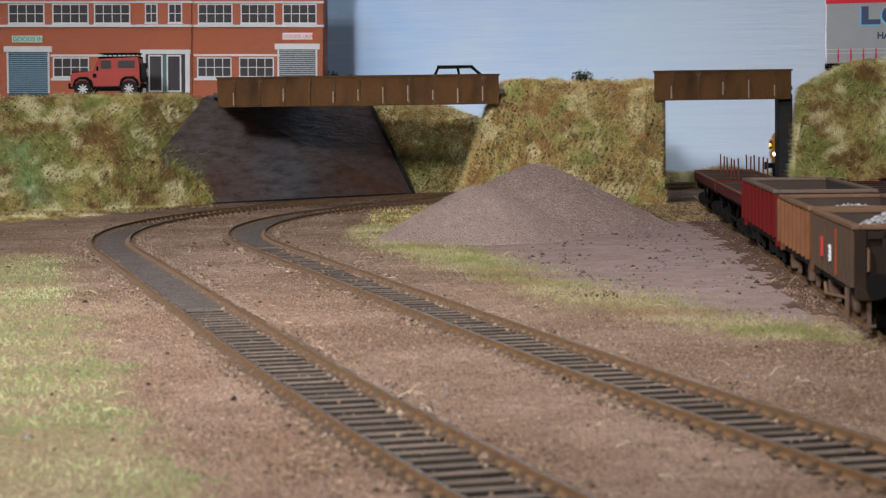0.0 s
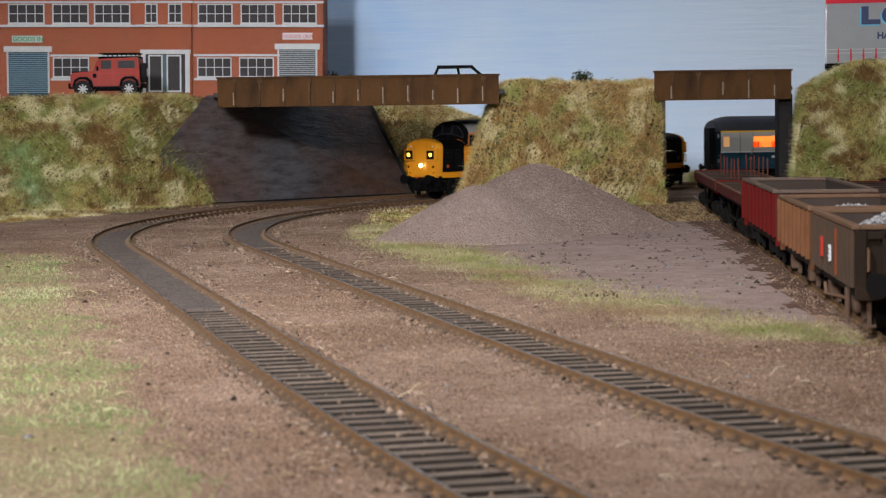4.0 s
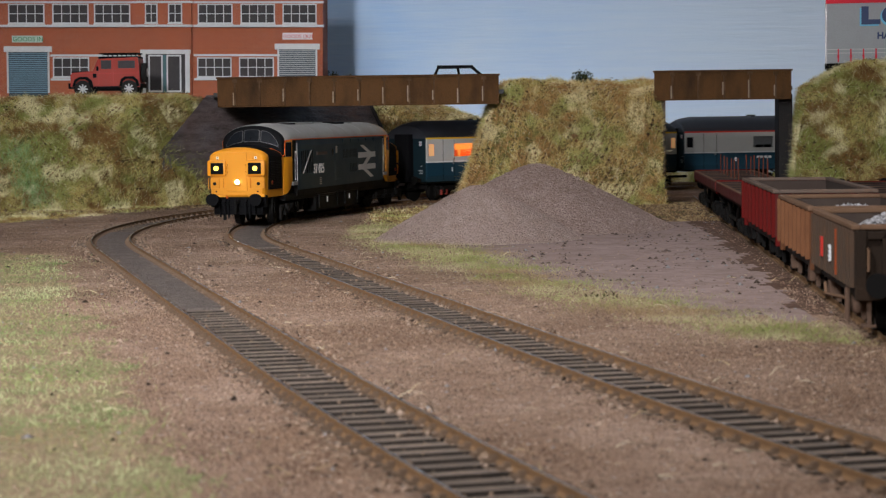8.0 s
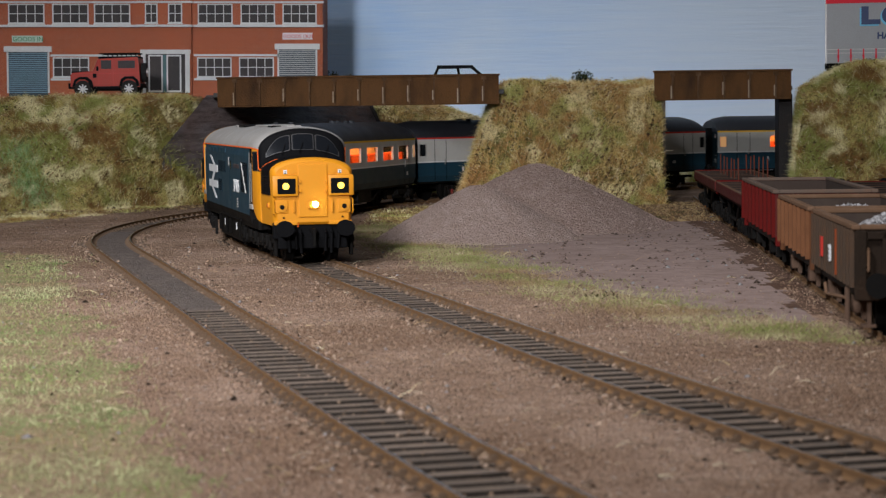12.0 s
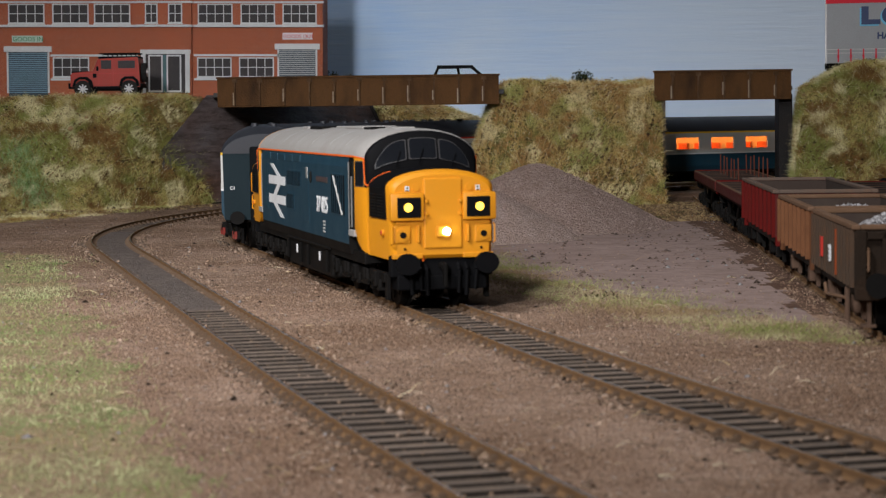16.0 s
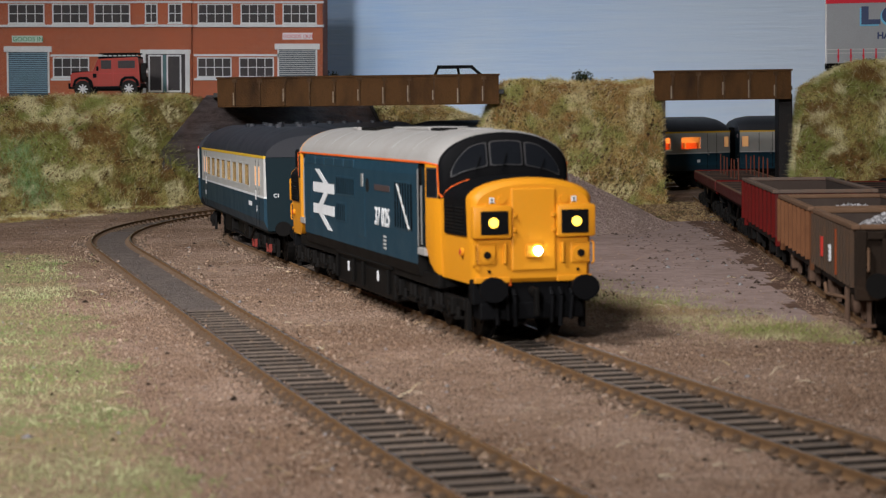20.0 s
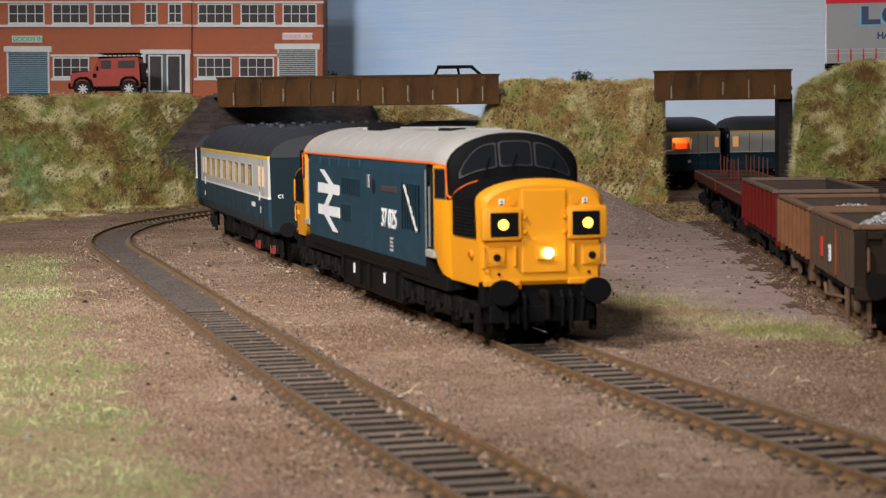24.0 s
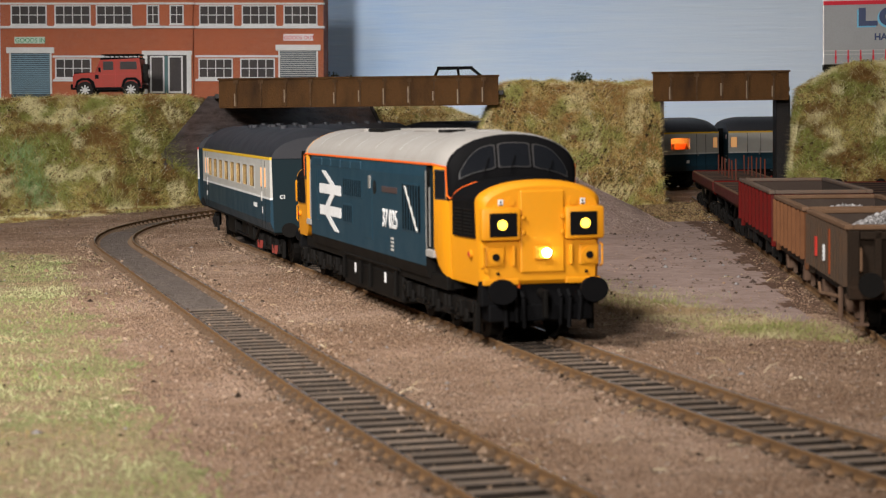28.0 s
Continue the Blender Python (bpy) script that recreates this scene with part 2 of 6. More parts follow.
def thing(name, m, label, category, group="", kind=""):
    ob = new(name)
    ob.empty_display_size = 0.01
    ob.matrix_world = m
    return tagged(ob, label, category, group, kind)


def box(bm, x0, x1, y0, y1, z0, z1, bevel=0.0, mat=0):
    vs = [bm.verts.new((x, y, z)) for z in (z0, z1) for y in (y0, y1) for x in (x0, x1)]
    fs = [bm.faces.new([vs[i] for i in q]) for q in ((0, 2, 3, 1), (4, 5, 7, 6), (0, 1, 5, 4), (2, 6, 7, 3), (0, 4, 6, 2), (1, 3, 7, 5))]
    for f in fs:
        f.material_index = mat
    if bevel:
        es = list({e for f in fs for e in f.edges})
        bmesh.ops.bevel(bm, geom=es, offset=bevel, segments=2, affect="EDGES", profile=0.5)
    return bm


def boxes(*rows, bevel=0.0):
    bm = bmesh.new()
    for r in rows:
        box(bm, *r, bevel=bevel)
    return bm


def tube(bm, p, q, r, n=10, r2=None):
    """A rod from p to q, closed at both ends."""
    p, q = Vector(p), Vector(q)
    d = (q - p).normalized()
    u = d.orthogonal().normalized()
    w = d.cross(u)
    r2 = r if r2 is None else r2
    rings = []
    for c, rad in ((p, r), (q, r2)):
        rings.append([bm.verts.new(c + (u * math.cos(a) + w * math.sin(a)) * rad) for a in (2 * math.pi * i / n for i in range(n))])
    for i in range(n):
        bm.faces.new((rings[0][i], rings[0][(i + 1) % n], rings[1][(i + 1) % n], rings[1][i]))
    bm.faces.new(rings[0][::-1])
    bm.faces.new(rings[1])
    return bm


def rods(*rows, n=10):
    bm = bmesh.new()
    for p, q, r in rows:
        tube(bm, p, q, r, n)
    return bm


def loft(bm, rings, cap=True, closed=True):
    """Skin between rings of equally many points."""
    vr = [[bm.verts.new(p) for p in ring] for ring in rings]
    n = len(vr[0])
    for a, b in zip(vr[:-1], vr[1:]):
        for i in range(n if closed else n - 1):
            bm.faces.new((a[i], a[(i + 1) % n], b[(i + 1) % n], b[i]))
    if cap:
        bm.faces.new(vr[0][::-1])
        bm.faces.new(vr[-1])
    bmesh.ops.recalc_face_normals(bm, faces=bm.faces)
    return bm


def prism(pts, y0, y1, bm=None):
    """A polygon in x and z, drawn out along y."""
    bm = bm or bmesh.new()
    a, b = [bm.verts.new((x, y0, z)) for x, z in pts], [bm.verts.new((x, y1, z)) for x, z in pts]
    n = len(pts)
    for i in range(n):
        bm.faces.new((a[i], a[(i + 1) % n], b[(i + 1) % n], b[i]))
    bm.faces.new(a[::-1])
    bm.faces.new(b)
    bmesh.ops.recalc_face_normals(bm, faces=bm.faces)
    return bm


def text_part(name, body, size, material, parent, m, thick=0.1, bold=0.0):
    """Raised lettering in the built-in font; m places its lower left corner."""
    cu = bpy.data.curves.new(name, "FONT")
    cu.body, cu.size, cu.extrude, cu.offset = body, size * MM, thick * MM, bold * MM
    tmp = bpy.data.objects.new(name, cu)
    scene.collection.objects.link(tmp)
    me = bpy.data.meshes.new_from_object(tmp.evaluated_get(bpy.context.evaluated_depsgraph_get()))
    bpy.data.objects.remove(tmp)
    me.materials.clear()
    me.materials.append(material)
    ob = new(name, me)
    ob.parent = parent
    ob.matrix_local = m
    return ob


# ---- the running line: a tangent, an arc, a straight and a slight bend at the near end ----
CX, CY, RAD, HEAD = 415.06, 970.83, 506.33, math.radians(-75.78)
SPACING = 60.0
BEND_AT, BEND_RAD = 395.0, 4300.0
ARC = RAD * (math.pi + HEAD)


def line_at(s, off=0.0):
    """Place and heading at s mm along the inner line (0: end of the arc), shifted off mm outwards."""
    if s >= 0:
        h = HEAD
        n = Vector((-math.sin(h), math.cos(h)))
        u = max(0.0, s - BEND_AT)
        return Vector((CX, CY)) - (RAD + off - u * u / (2 * BEND_RAD)) * n + s * Vector((math.cos(h), math.sin(h))), h + u / BEND_RAD
    if s > -ARC:
        h = HEAD + s / RAD
        return Vector((CX, CY)) - (RAD + off) * Vector((-math.sin(h), math.cos(h))), h
    return Vector((CX - ARC - s, CY + RAD + off)), HEAD - ARC / RAD


def vehicle_pose(s, half):
    """Pose of a vehicle whose bogies stand half mm before and behind s."""
    p, q = line_at(s + half)[0], line_at(s - half)[0]
    e = p - q
    return at((p.x + q.x) / 2, (p.y + q.y) / 2, 0, math.degrees(math.atan2(e.y, e.x)))


SIDING_A, SIDING_B = Vector((104.4, 380.0)), Vector((160.8, 1215.0))


def siding_at(s):
    d = (SIDING_B - SIDING_A).normalized()
    return SIDING_A + d * s, math.atan2(d.y, d.x)


# ---- room and board ----
def plain_wall(name, x0, x1, y0, y1, z0, z1):
    return tagged(part(name, boxes((x0, x1, y0, y1, z0, z1)), M["room"]), "plain painted room wall", kind="structure")


def build_room():
    plain_wall("wall_south", -2200, 2200, -1900, -1880, -900, 1700)
    plain_wall("wall_west", -2220, -2200, -1900, 2000, -900, 1700)
    plain_wall("wall_east", 2200, 2220, -1900, 2000, -900, 1700)
    plain_wall("wall_north", -2200, 2200, 2000, 2020, -900, 1700)
    tagged(part("ceiling", boxes((-2200, 2200, -1900, 2000, 1700, 1720)), M["room"]), "plain painted ceiling", kind="structure")
    tagged(part("floor", boxes((-2200, 2200, -1900, 2000, -920, -900)), M["room"]), "plain room floor", kind="structure")
    tagged(part("backdrop", boxes((-1500, 1500, 1575, 1583, -10, 560)), M["sky"]), "sky-blue board with level brush strokes", kind="structure")


def smooth01(a, b, v):
    t = min(1.0, max(0.0, (v - a) / (b - a)))
    return t * t * (3 - 2 * t)


def side_of(poly, x, y):
    """Even-odd test of a point against a polygon."""
    inside = False
    for (ax, ay), (bx, by) in zip(poly, poly[1:] + poly[:1]):
        if (ay > y) != (by > y) and x < (bx - ax) * (y - ay) / (by - ay) + ax:
            inside = not inside
    return inside


SLAB = [(8, 845), (52, 960), (100, 1010), (128, 1010), (118, 800), (104, 640), (96, 520), (74, 545), (52, 610), (30, 690), (14, 770)]
GRASS_WEST = [(-420, 980), (-153, 805), (-104, 574), (-69, 427), (-53, 352), (-38, 299), (-20, 200), (-420, 200)]
GRASS_FOOT = [(-340, 1000), (-262, 1040), (-225, 1085), (-190, 1160), (-160, 1240), (-200, 1250), (-340, 1215)]
GRASS_MID = [(-45, 1010), (-20, 1010), (6, 850), (30, 722), (52, 640), (74, 560), (100, 500), (96, 462), (72, 470), (46, 545), (22, 640), (-8, 760), (-38, 880)]
SIDING_DIRT = [(98, 560), (106, 660), (114, 800), (122, 1010), (190, 1010), (190, 470), (104, 500)]
BROWN_MID = [(-40, 1140), (5, 1210), (60, 1205), (30, 1090), (5, 1010), (-35, 1010)]


def off_line(x, y):
    """Distance from the nearer of the two running lines."""
    dx, dy = x - CX, y - CY
    along = dx * math.cos(HEAD) + dy * math.sin(HEAD)
    r = -(dx * -math.sin(HEAD) + dy * math.cos(HEAD)) + max(0.0, along - BEND_AT) ** 2 / (2 * BEND_RAD) if along > 0 else (math.hypot(dx, dy) if x < CX else dy)
    return min(abs(r - RAD), abs(r - RAD - SPACING))


def ground_height(x, y):
    d = off_line(x, y)
    k = smooth01(9.0, 10.4, d)
    heap = 0.45 * smooth01(20, 11, d) + 0.3 * smooth01(16, 11, d) * noise.noise(Vector((x * 0.09, y * 0.09, 2)))
    return -3.7 * (1 - k) + k * (open_ground(x, y) + heap)


def open_ground(x, y):
    v = Vector((x * 0.012, y * 0.012, 0.3))
    return -2.05 + 0.35 * noise.noise(v) + 0.3 * noise.noise(v * 5)


def build_ground():
    step = 3.0
    nx, ny = 380, 571
    x0, y0 = -520.0, -120.0
    bm = bmesh.new()
    rows = []
    for j in range(ny):
        rows.append([bm.verts.new((x0 + i * step, y0 + j * step, ground_height(x0 + i * step, y0 + j * step))) for i in range(nx)])
    for j in range(ny - 1):
        for i in range(nx - 1):
            f = bm.faces.new((rows[j][i], rows[j][i + 1], rows[j + 1][i + 1], rows[j + 1][i]))
            f.smooth = True
            c = f.calc_center_median()
            jx = c.x + 9 * noise.noise(Vector((c.x * 0.05, c.y * 0.05, 4)))
            jy = c.y + 22 * noise.noise(Vector((c.x * 0.05, c.y * 0.05, 9)))
            if side_of(SIDING_DIRT, jx, jy):
                f.material_index = 3
            elif side_of(SLAB, jx, jy):
                f.material_index = 1
            elif side_of(GRASS_WEST, jx, jy) or side_of(GRASS_FOOT, jx, jy):
                f.material_index = 2
    tagged(part("ground", bm, [M["earth"], M["slab"], M["lawn"], M["dirt"]]), "brown earth scatter on the layout board", kind="structure")


# ---- grass fibres ----
def fibres(name, spots, length, width, material, label, lean=0.7, seed=1):
    """Thin upright slivers at the spots (n x 3, mm), each a single curved fibre of two triangles."""
    rng = np.random.default_rng(seed)
    n = len(spots)
    spots = np.asarray(spots, float)
    ang = rng.uniform(0, 2 * np.pi, n)
    ln = length * rng.uniform(0.45, 1.25, n)
    le = lean * rng.uniform(0.2, 1.3, n)
    d = np.stack([np.cos(ang) * le, np.sin(ang) * le, np.ones(n)], 1)
    d /= np.linalg.norm(d, axis=1, keepdims=True)
    side = np.stack([-np.sin(ang), np.cos(ang), np.zeros(n)], 1)
    turn = rng.uniform(0, np.pi, n)[:, None]
    side = side * np.cos(turn) + np.cross(d, side) * np.sin(turn)
    mid = spots + d * (ln * 0.55)[:, None]
    tip = spots + d * ln[:, None] + np.stack([np.cos(ang), np.sin(ang), -0.6 * np.ones(n)], 1) * (0.25 * ln * le)[:, None]
    w = (width * rng.uniform(0.6, 1.3, n))[:, None]
    co = np.stack([spots - side * w / 2, spots + side * w / 2, mid + side * w / 3, mid - side * w / 3, tip], 1).reshape(-1, 3) * MM
    me = bpy.data.meshes.new(name)
    me.vertices.add(5 * n)
    me.vertices.foreach_set("co", co.ravel())
    base = (np.arange(n) * 5)[:, None]
    tri = (base + np.array([[0, 1, 2, 0, 2, 3, 3, 2, 4]])).reshape(-1)
    me.loops.add(9 * n)
    me.loops.foreach_set("vertex_index", tri.astype(np.int32))
    me.polygons.add(3 * n)
    me.polygons.foreach_set("loop_start", (np.arange(3 * n) * 3).astype(np.int32))
    me.update(calc_edges=True)
    me.materials.append(material)
    return tagged(new(name, me), label, "grass", kind="stuff")


def crumbs(name, spots, size, material, label, seed=1, category="stones"):
    """Loose angular grains at the spots: squashed octahedra of uneven size."""
    rng = np.random.default_rng(seed)
    spots = np.asarray(spots, float)
    n = len(spots)
    unit = np.array([(1, 0, 0), (-1, 0, 0), (0, 1, 0), (0, -1, 0), (0, 0, 1), (0, 0, -1)], float)
    co = unit[None] * (size * rng.lognormal(0, 0.45, (n, 1, 1))) * rng.uniform(0.6, 1.2, (n, 6, 1)) + rng.normal(0, 0.12 * size, (n, 6, 3))
    a = rng.uniform(0, 6.28, n)
    c, s = np.cos(a)[:, None], np.sin(a)[:, None]
    co = np.stack([co[..., 0] * c - co[..., 1] * s, co[..., 0] * s + co[..., 1] * c, co[..., 2] * 0.75], -1) + spots[:, None]
    tris = np.array([(0, 2, 4), (2, 1, 4), (1, 3, 4), (3, 0, 4), (2, 0, 5), (1, 2, 5), (3, 1, 5), (0, 3, 5)])
    me = bpy.data.meshes.new(name)
    me.vertices.add(6 * n)
    me.vertices.foreach_set("co", (co * MM).ravel())
    idx = ((np.arange(n) * 6)[:, None] + tris.reshape(1, -1)).reshape(-1)
    me.loops.add(len(idx))
    me.loops.foreach_set("vertex_index", idx.astype(np.int32))
    me.polygons.add(len(idx) // 3)
    me.polygons.foreach_set("loop_start", (np.arange(len(idx) // 3) * 3).astype(np.int32))
    me.update(calc_edges=True)
    me.materials.append(material)
    return tagged(new(name, me), label, category, kind="stuff")


# ---- banks: height fields over a stretch of the plan ----
def bank_west(x, y):
    foot = 1195 - 0.12 * (x + 300)
    edge = -146 - 0.85 * max(0.0, 1272 - y)
    return 69.5 * smooth01(foot, foot + 78, y) * smooth01(edge + 3, edge - 12, x) - 5


def bank_mid(x, y):
    back = CY + math.sqrt(max(1.0, RAD ** 2 - (CX - x) ** 2)) - 26 if x > -60 else 1200
    up = smooth01(1168 + 8 * math.sin(x * 0.07), 1212, y) * smooth01(4, 40, x)
    return (73 + 5 * noise.noise(Vector((x * 0.05, y * 0.05, 3)))) * up * smooth01(back + 2, back - 3, y) * smooth01(131.5, 129.5, x) - 5


def bank_east(x, y):
    top = 52.3 + (17.0 + 15 * smooth01(0.175, 0.204, x / y)) * max(1.0, y / 1222)
    return top * smooth01(1140, 1222, y) * smooth01(0.1725 * y - 3, 0.1725 * y + 5, x) - 5


def bank_back(x, y):
    """Far side of the cutting, behind the outer line; it falls away towards the gap."""
    line = CY + math.sqrt(max(1.0, (RAD + SPACING) ** 2 - (CX - x) ** 2)) if x > -150 else 1200
    top = 70 - 0.15 * max(0.0, x + 40) - 0.002 * max(0.0, x + 40) ** 2
    foot = max(line + 18, 1402 - 0.35 * (x + 5))
    return max(0.0, top) * smooth01(foot, foot + 52, y) - 5


def build_bank(name, height, x0, x1, y0, y1, step, label, rough=2.2, seed=0, level_from=9999):
    nx, ny = int((x1 - x0) / step) + 1, int((y1 - y0) / step) + 1
    bm = bmesh.new()
    grid = []
    for j in range(ny):
        row = []
        for i in range(nx):
            x, y = x0 + i * step, y0 + j * step
            h = height(x, y)
            k = smooth01(-4, 10, h) * (1 - 0.85 * smooth01(level_from - 8, level_from + 8, y))
            v = Vector((x * 0.06, y * 0.06, seed + h * 0.06))
            n1, n2, n3 = noise.noise(v), noise.noise(v * 3.1), noise.noise(v * 6.3)
            row.append(bm.verts.new((x + k * 3 * n2, y + k * (rough * 2.6 * n1 + 5.0 * n2 + 2.2 * n3), h + k * (rough * n1 + 2.4 * n2 + 1.6 * n3))))
        grid.append(row)
    for j in range(ny - 1):
        for i in range(nx - 1):
            f = bm.faces.new((grid[j][i], grid[j][i + 1], grid[j + 1][i + 1], grid[j + 1][i]))
            f.smooth = True
    bm.normal_update()
    rng = np.random.default_rng(seed + 5)
    spots = []
    for f in bm.faces:
        c = f.calc_center_median()
        if c.z > -3.5:
            spots.append((f.calc_area(), [v.co.copy() for v in f.verts]))
    areas = np.array([a for a, _ in spots])
    ob = tagged(part(name, bm, M["turf"]), label, "bank", kind="structure")
    return ob, areas, [c for _, c in spots], rng


def bank_fibres(made, per_mm2, length, name, material, label, seed=1, y_max=9999, width=0.24):
    ob, areas, quads, rng = made
    pts = []
    counts = rng.poisson(areas * per_mm2)
    for q, n in zip(quads, counts):
        if q[0].y > y_max:
            continue
        for u, v in rng.uniform(0, 1, (n, 2)):
            pts.append((q[0] * (1 - u) + q[1] * u) * (1 - v) + (q[3] * (1 - u) + q[2] * u) * v)
    return fibres(name, np.array([p[:] for p in pts]), length, width, material, label, 1.5, seed)


# ---- track ----
RAIL = [(-0.8, -1.9), (0.8, -1.9), (0.8, -1.65), (0.22, -1.4), (0.22, -0.7), (0.38, -0.5), (0.38, -0.08), (0.28, 0.0), (-0.28, 0.0), (-0.38, -0.08), (-0.38, -0.5), (-0.22, -0.7), (-0.22, -1.4), (-0.8, -1.65)]


def track_strip(at_s, s0, s1, profile, step=9.0):
    """A strip of the given cross-section (offset, height) along the line."""
    n = max(2, int((s1 - s0) / step))
    rings = []
    for i in range(n + 1):
        p, h = at_s(s0 + (s1 - s0) * i / n)
        nv = Vector((-math.sin(h), math.cos(h)))
        rings.append([(*(p + nv * u), z + 0.12 * noise.noise(Vector((i * 0.9, u, 3)))) for u, z in profile])
    return rings


def build_track(name, at_s, s0, s1, label, sink=0.0, fill=None):
    tr = thing(name, Matrix.Identity(4), label, "railway track", kind="structure")
    n = int((s1 - s0) / 9)
    for side in (8.25, -8.25):
        bm = bmesh.new()
        rings = []
        for i in range(n + 1):
            p, h = at_s(s0 + (s1 - s0) * i / n)
            nv = Vector((-math.sin(h), math.cos(h)))
            rings.append([(*(p + nv * (side + u)), z) for u, z in RAIL])
        loft(bm, rings)
        for f in bm.faces:
            f.normal_update()
            if abs(f.normal.z) > 0.9 and f.calc_center_median().z > -0.2:
                f.material_index = 1
        part("rail", bm, [M["rail"], M["railtop"]], tr)
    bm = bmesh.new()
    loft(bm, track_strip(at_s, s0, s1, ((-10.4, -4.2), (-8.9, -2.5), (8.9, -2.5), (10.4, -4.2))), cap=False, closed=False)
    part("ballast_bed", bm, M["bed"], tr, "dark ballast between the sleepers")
    if fill:
        bm = bmesh.new()
        loft(bm, track_strip(at_s, *fill, ((-6.6, -2.6), (-6.3, -1.5), (0, -1.3), (6.3, -1.5), (6.6, -2.6)), 5.0))
        part("trodden_infill", bm, M["infill"], tr, "dark trodden dirt filling the track between the rails")
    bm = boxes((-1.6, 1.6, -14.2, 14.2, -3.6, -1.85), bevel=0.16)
    # Only tops take the pale colour; the sides carry painted shade.
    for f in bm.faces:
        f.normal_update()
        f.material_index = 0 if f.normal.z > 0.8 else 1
    for y in (-8.25, 8.25):
        for d in (-1, 1):
            box(bm, -1.0, 1.0, *sorted((y + d * 0.4, y + d * 2.3)), -1.9, -1.25, mat=2)
            box(bm, -0.6, 0.6, *sorted((y + d * 0.3, y + d * 1.3)), -1.3, -0.75, mat=2)
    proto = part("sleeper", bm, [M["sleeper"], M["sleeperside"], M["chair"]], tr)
    me = proto.data
    rng = random.Random(7)
    k = int((s1 - s0) / 7.0)
    for i in range(k):
        ob = proto if i == 0 else new("sleeper", me)
        p, h = at_s(s0 + 4 + 7.0 * i)
        ob.parent = tr
        ob.matrix_local = at(p.x, p.y, rng.uniform(-0.15, 0.06) - sink, math.degrees(h) + rng.uniform(-1.4, 1.4))
    return tr


# ---- bridge, road, abutments ----
def build_girder(x0, x1, y, z0, z1, ribs, turn=0.0):
    g = thing("plate_girder", at(x0, y, z0, turn), "rust-brown riveted plate girder of the road bridge", "bridge girder", "girders of the road bridge")
    L, H = x1 - x0, z1 - z0
    part("web", boxes((0, L, -0.5, 0.5, 0, H), bevel=0.1), M["girder"], g)
    part("top_flange", boxes((-0.6, L + 0.6, -2.0, 2.0, H, H + 1.1), bevel=0.2), M["girder"], g)
    part("bottom_flange", boxes((0.3, L - 0.3, -1.2, 1.2, -0.5, 0.5), bevel=0.15), M["girder"], g)
    for i in range(ribs):
        x = L * (i + 0.7) / (ribs + 0.3)
        bm = prism([(x - 0.45, 0.2), (x + 0.45, 0.2), (x + 0.45, H), (x - 0.45, H)], -2.0, -0.4)
        box(bm, x - 1.4, x + 1.4, -1.9, -0.45, H - 2.2, H - 0.1)
        part("stiffener", bm, M["girderrib"], g)
        if i % 2 == 0 or x > L * 0.5:
            part("lime_streak", boxes((x - 1.2, x - 0.45, -0.66, -0.45, 0.6 + (i % 3), H * 0.5 + (i % 4))), M["streak"], g, "pale lime streak")
    return g


def build_bridges():
    build_girder(-131.5, 34.0, 1200, 58.4, 74.6, 11)
    build_girder(125.5, 206.0, 1200, 59.2, 75.2, 5)
    for outline in ([(-134, 1202), (37, 1202), (37, 1290), (-50, 1345), (-142, 1345), (-142, 1272)], [(127, 1202), (207, 1202), (208, 1222), (127, 1222)]):
        bm = bmesh.new()
        loft(bm, [[(x, y, z) for x, y in outline] for z in (64.0, 66.5)])
        tagged(part("road_deck", bm, M["tarmac"]), "grey road deck across the bridge", kind="structure")
    # sloping abutment plate behind the outer line
    bm = bmesh.new()
    rings = []
    for d in (0.0, 7.0):
        rings.append([(-200, 1222 + d, -5), (-20, 1398 + d, -5), (-53, 1408 + d, 66), (-146, 1270 + d, 66)])
    loft(bm, rings)
    a = thing("abutment", Matrix.Identity(4), "dark sloping stone abutment under the road bridge", "abutment")
    part("stone_face", bm, M["concrete"], a)
    part("edge_strip", rods(((-18.5, 1397, -4), (-52.0, 1407, 66), 1.3), n=8), M["pier"], a, "dark edge strip")
    part("foot_course", rods(((-196, 1221, -2.6), (-20, 1396, -2.6), 1.6), n=6), M["pier"], a, "dark footing")
    # pier at the second opening
    p = thing("bridge_pier", at(204, 1212, -4), "dark timber-like bridge pier", "pier")
    part("pier_shaft", boxes((-4.2, 4.2, -4, 10, 0, 66), bevel=0.8), M["pier"], p)
    w = thing("retaining_wall", at(131, 1205, -4), "narrow grey retaining wall at the side of the mound", "wall")
    part("wall_slab", boxes((-0.5, 1.5, 0, 70, 0, 64), bevel=0.3), M["concrete"], w)


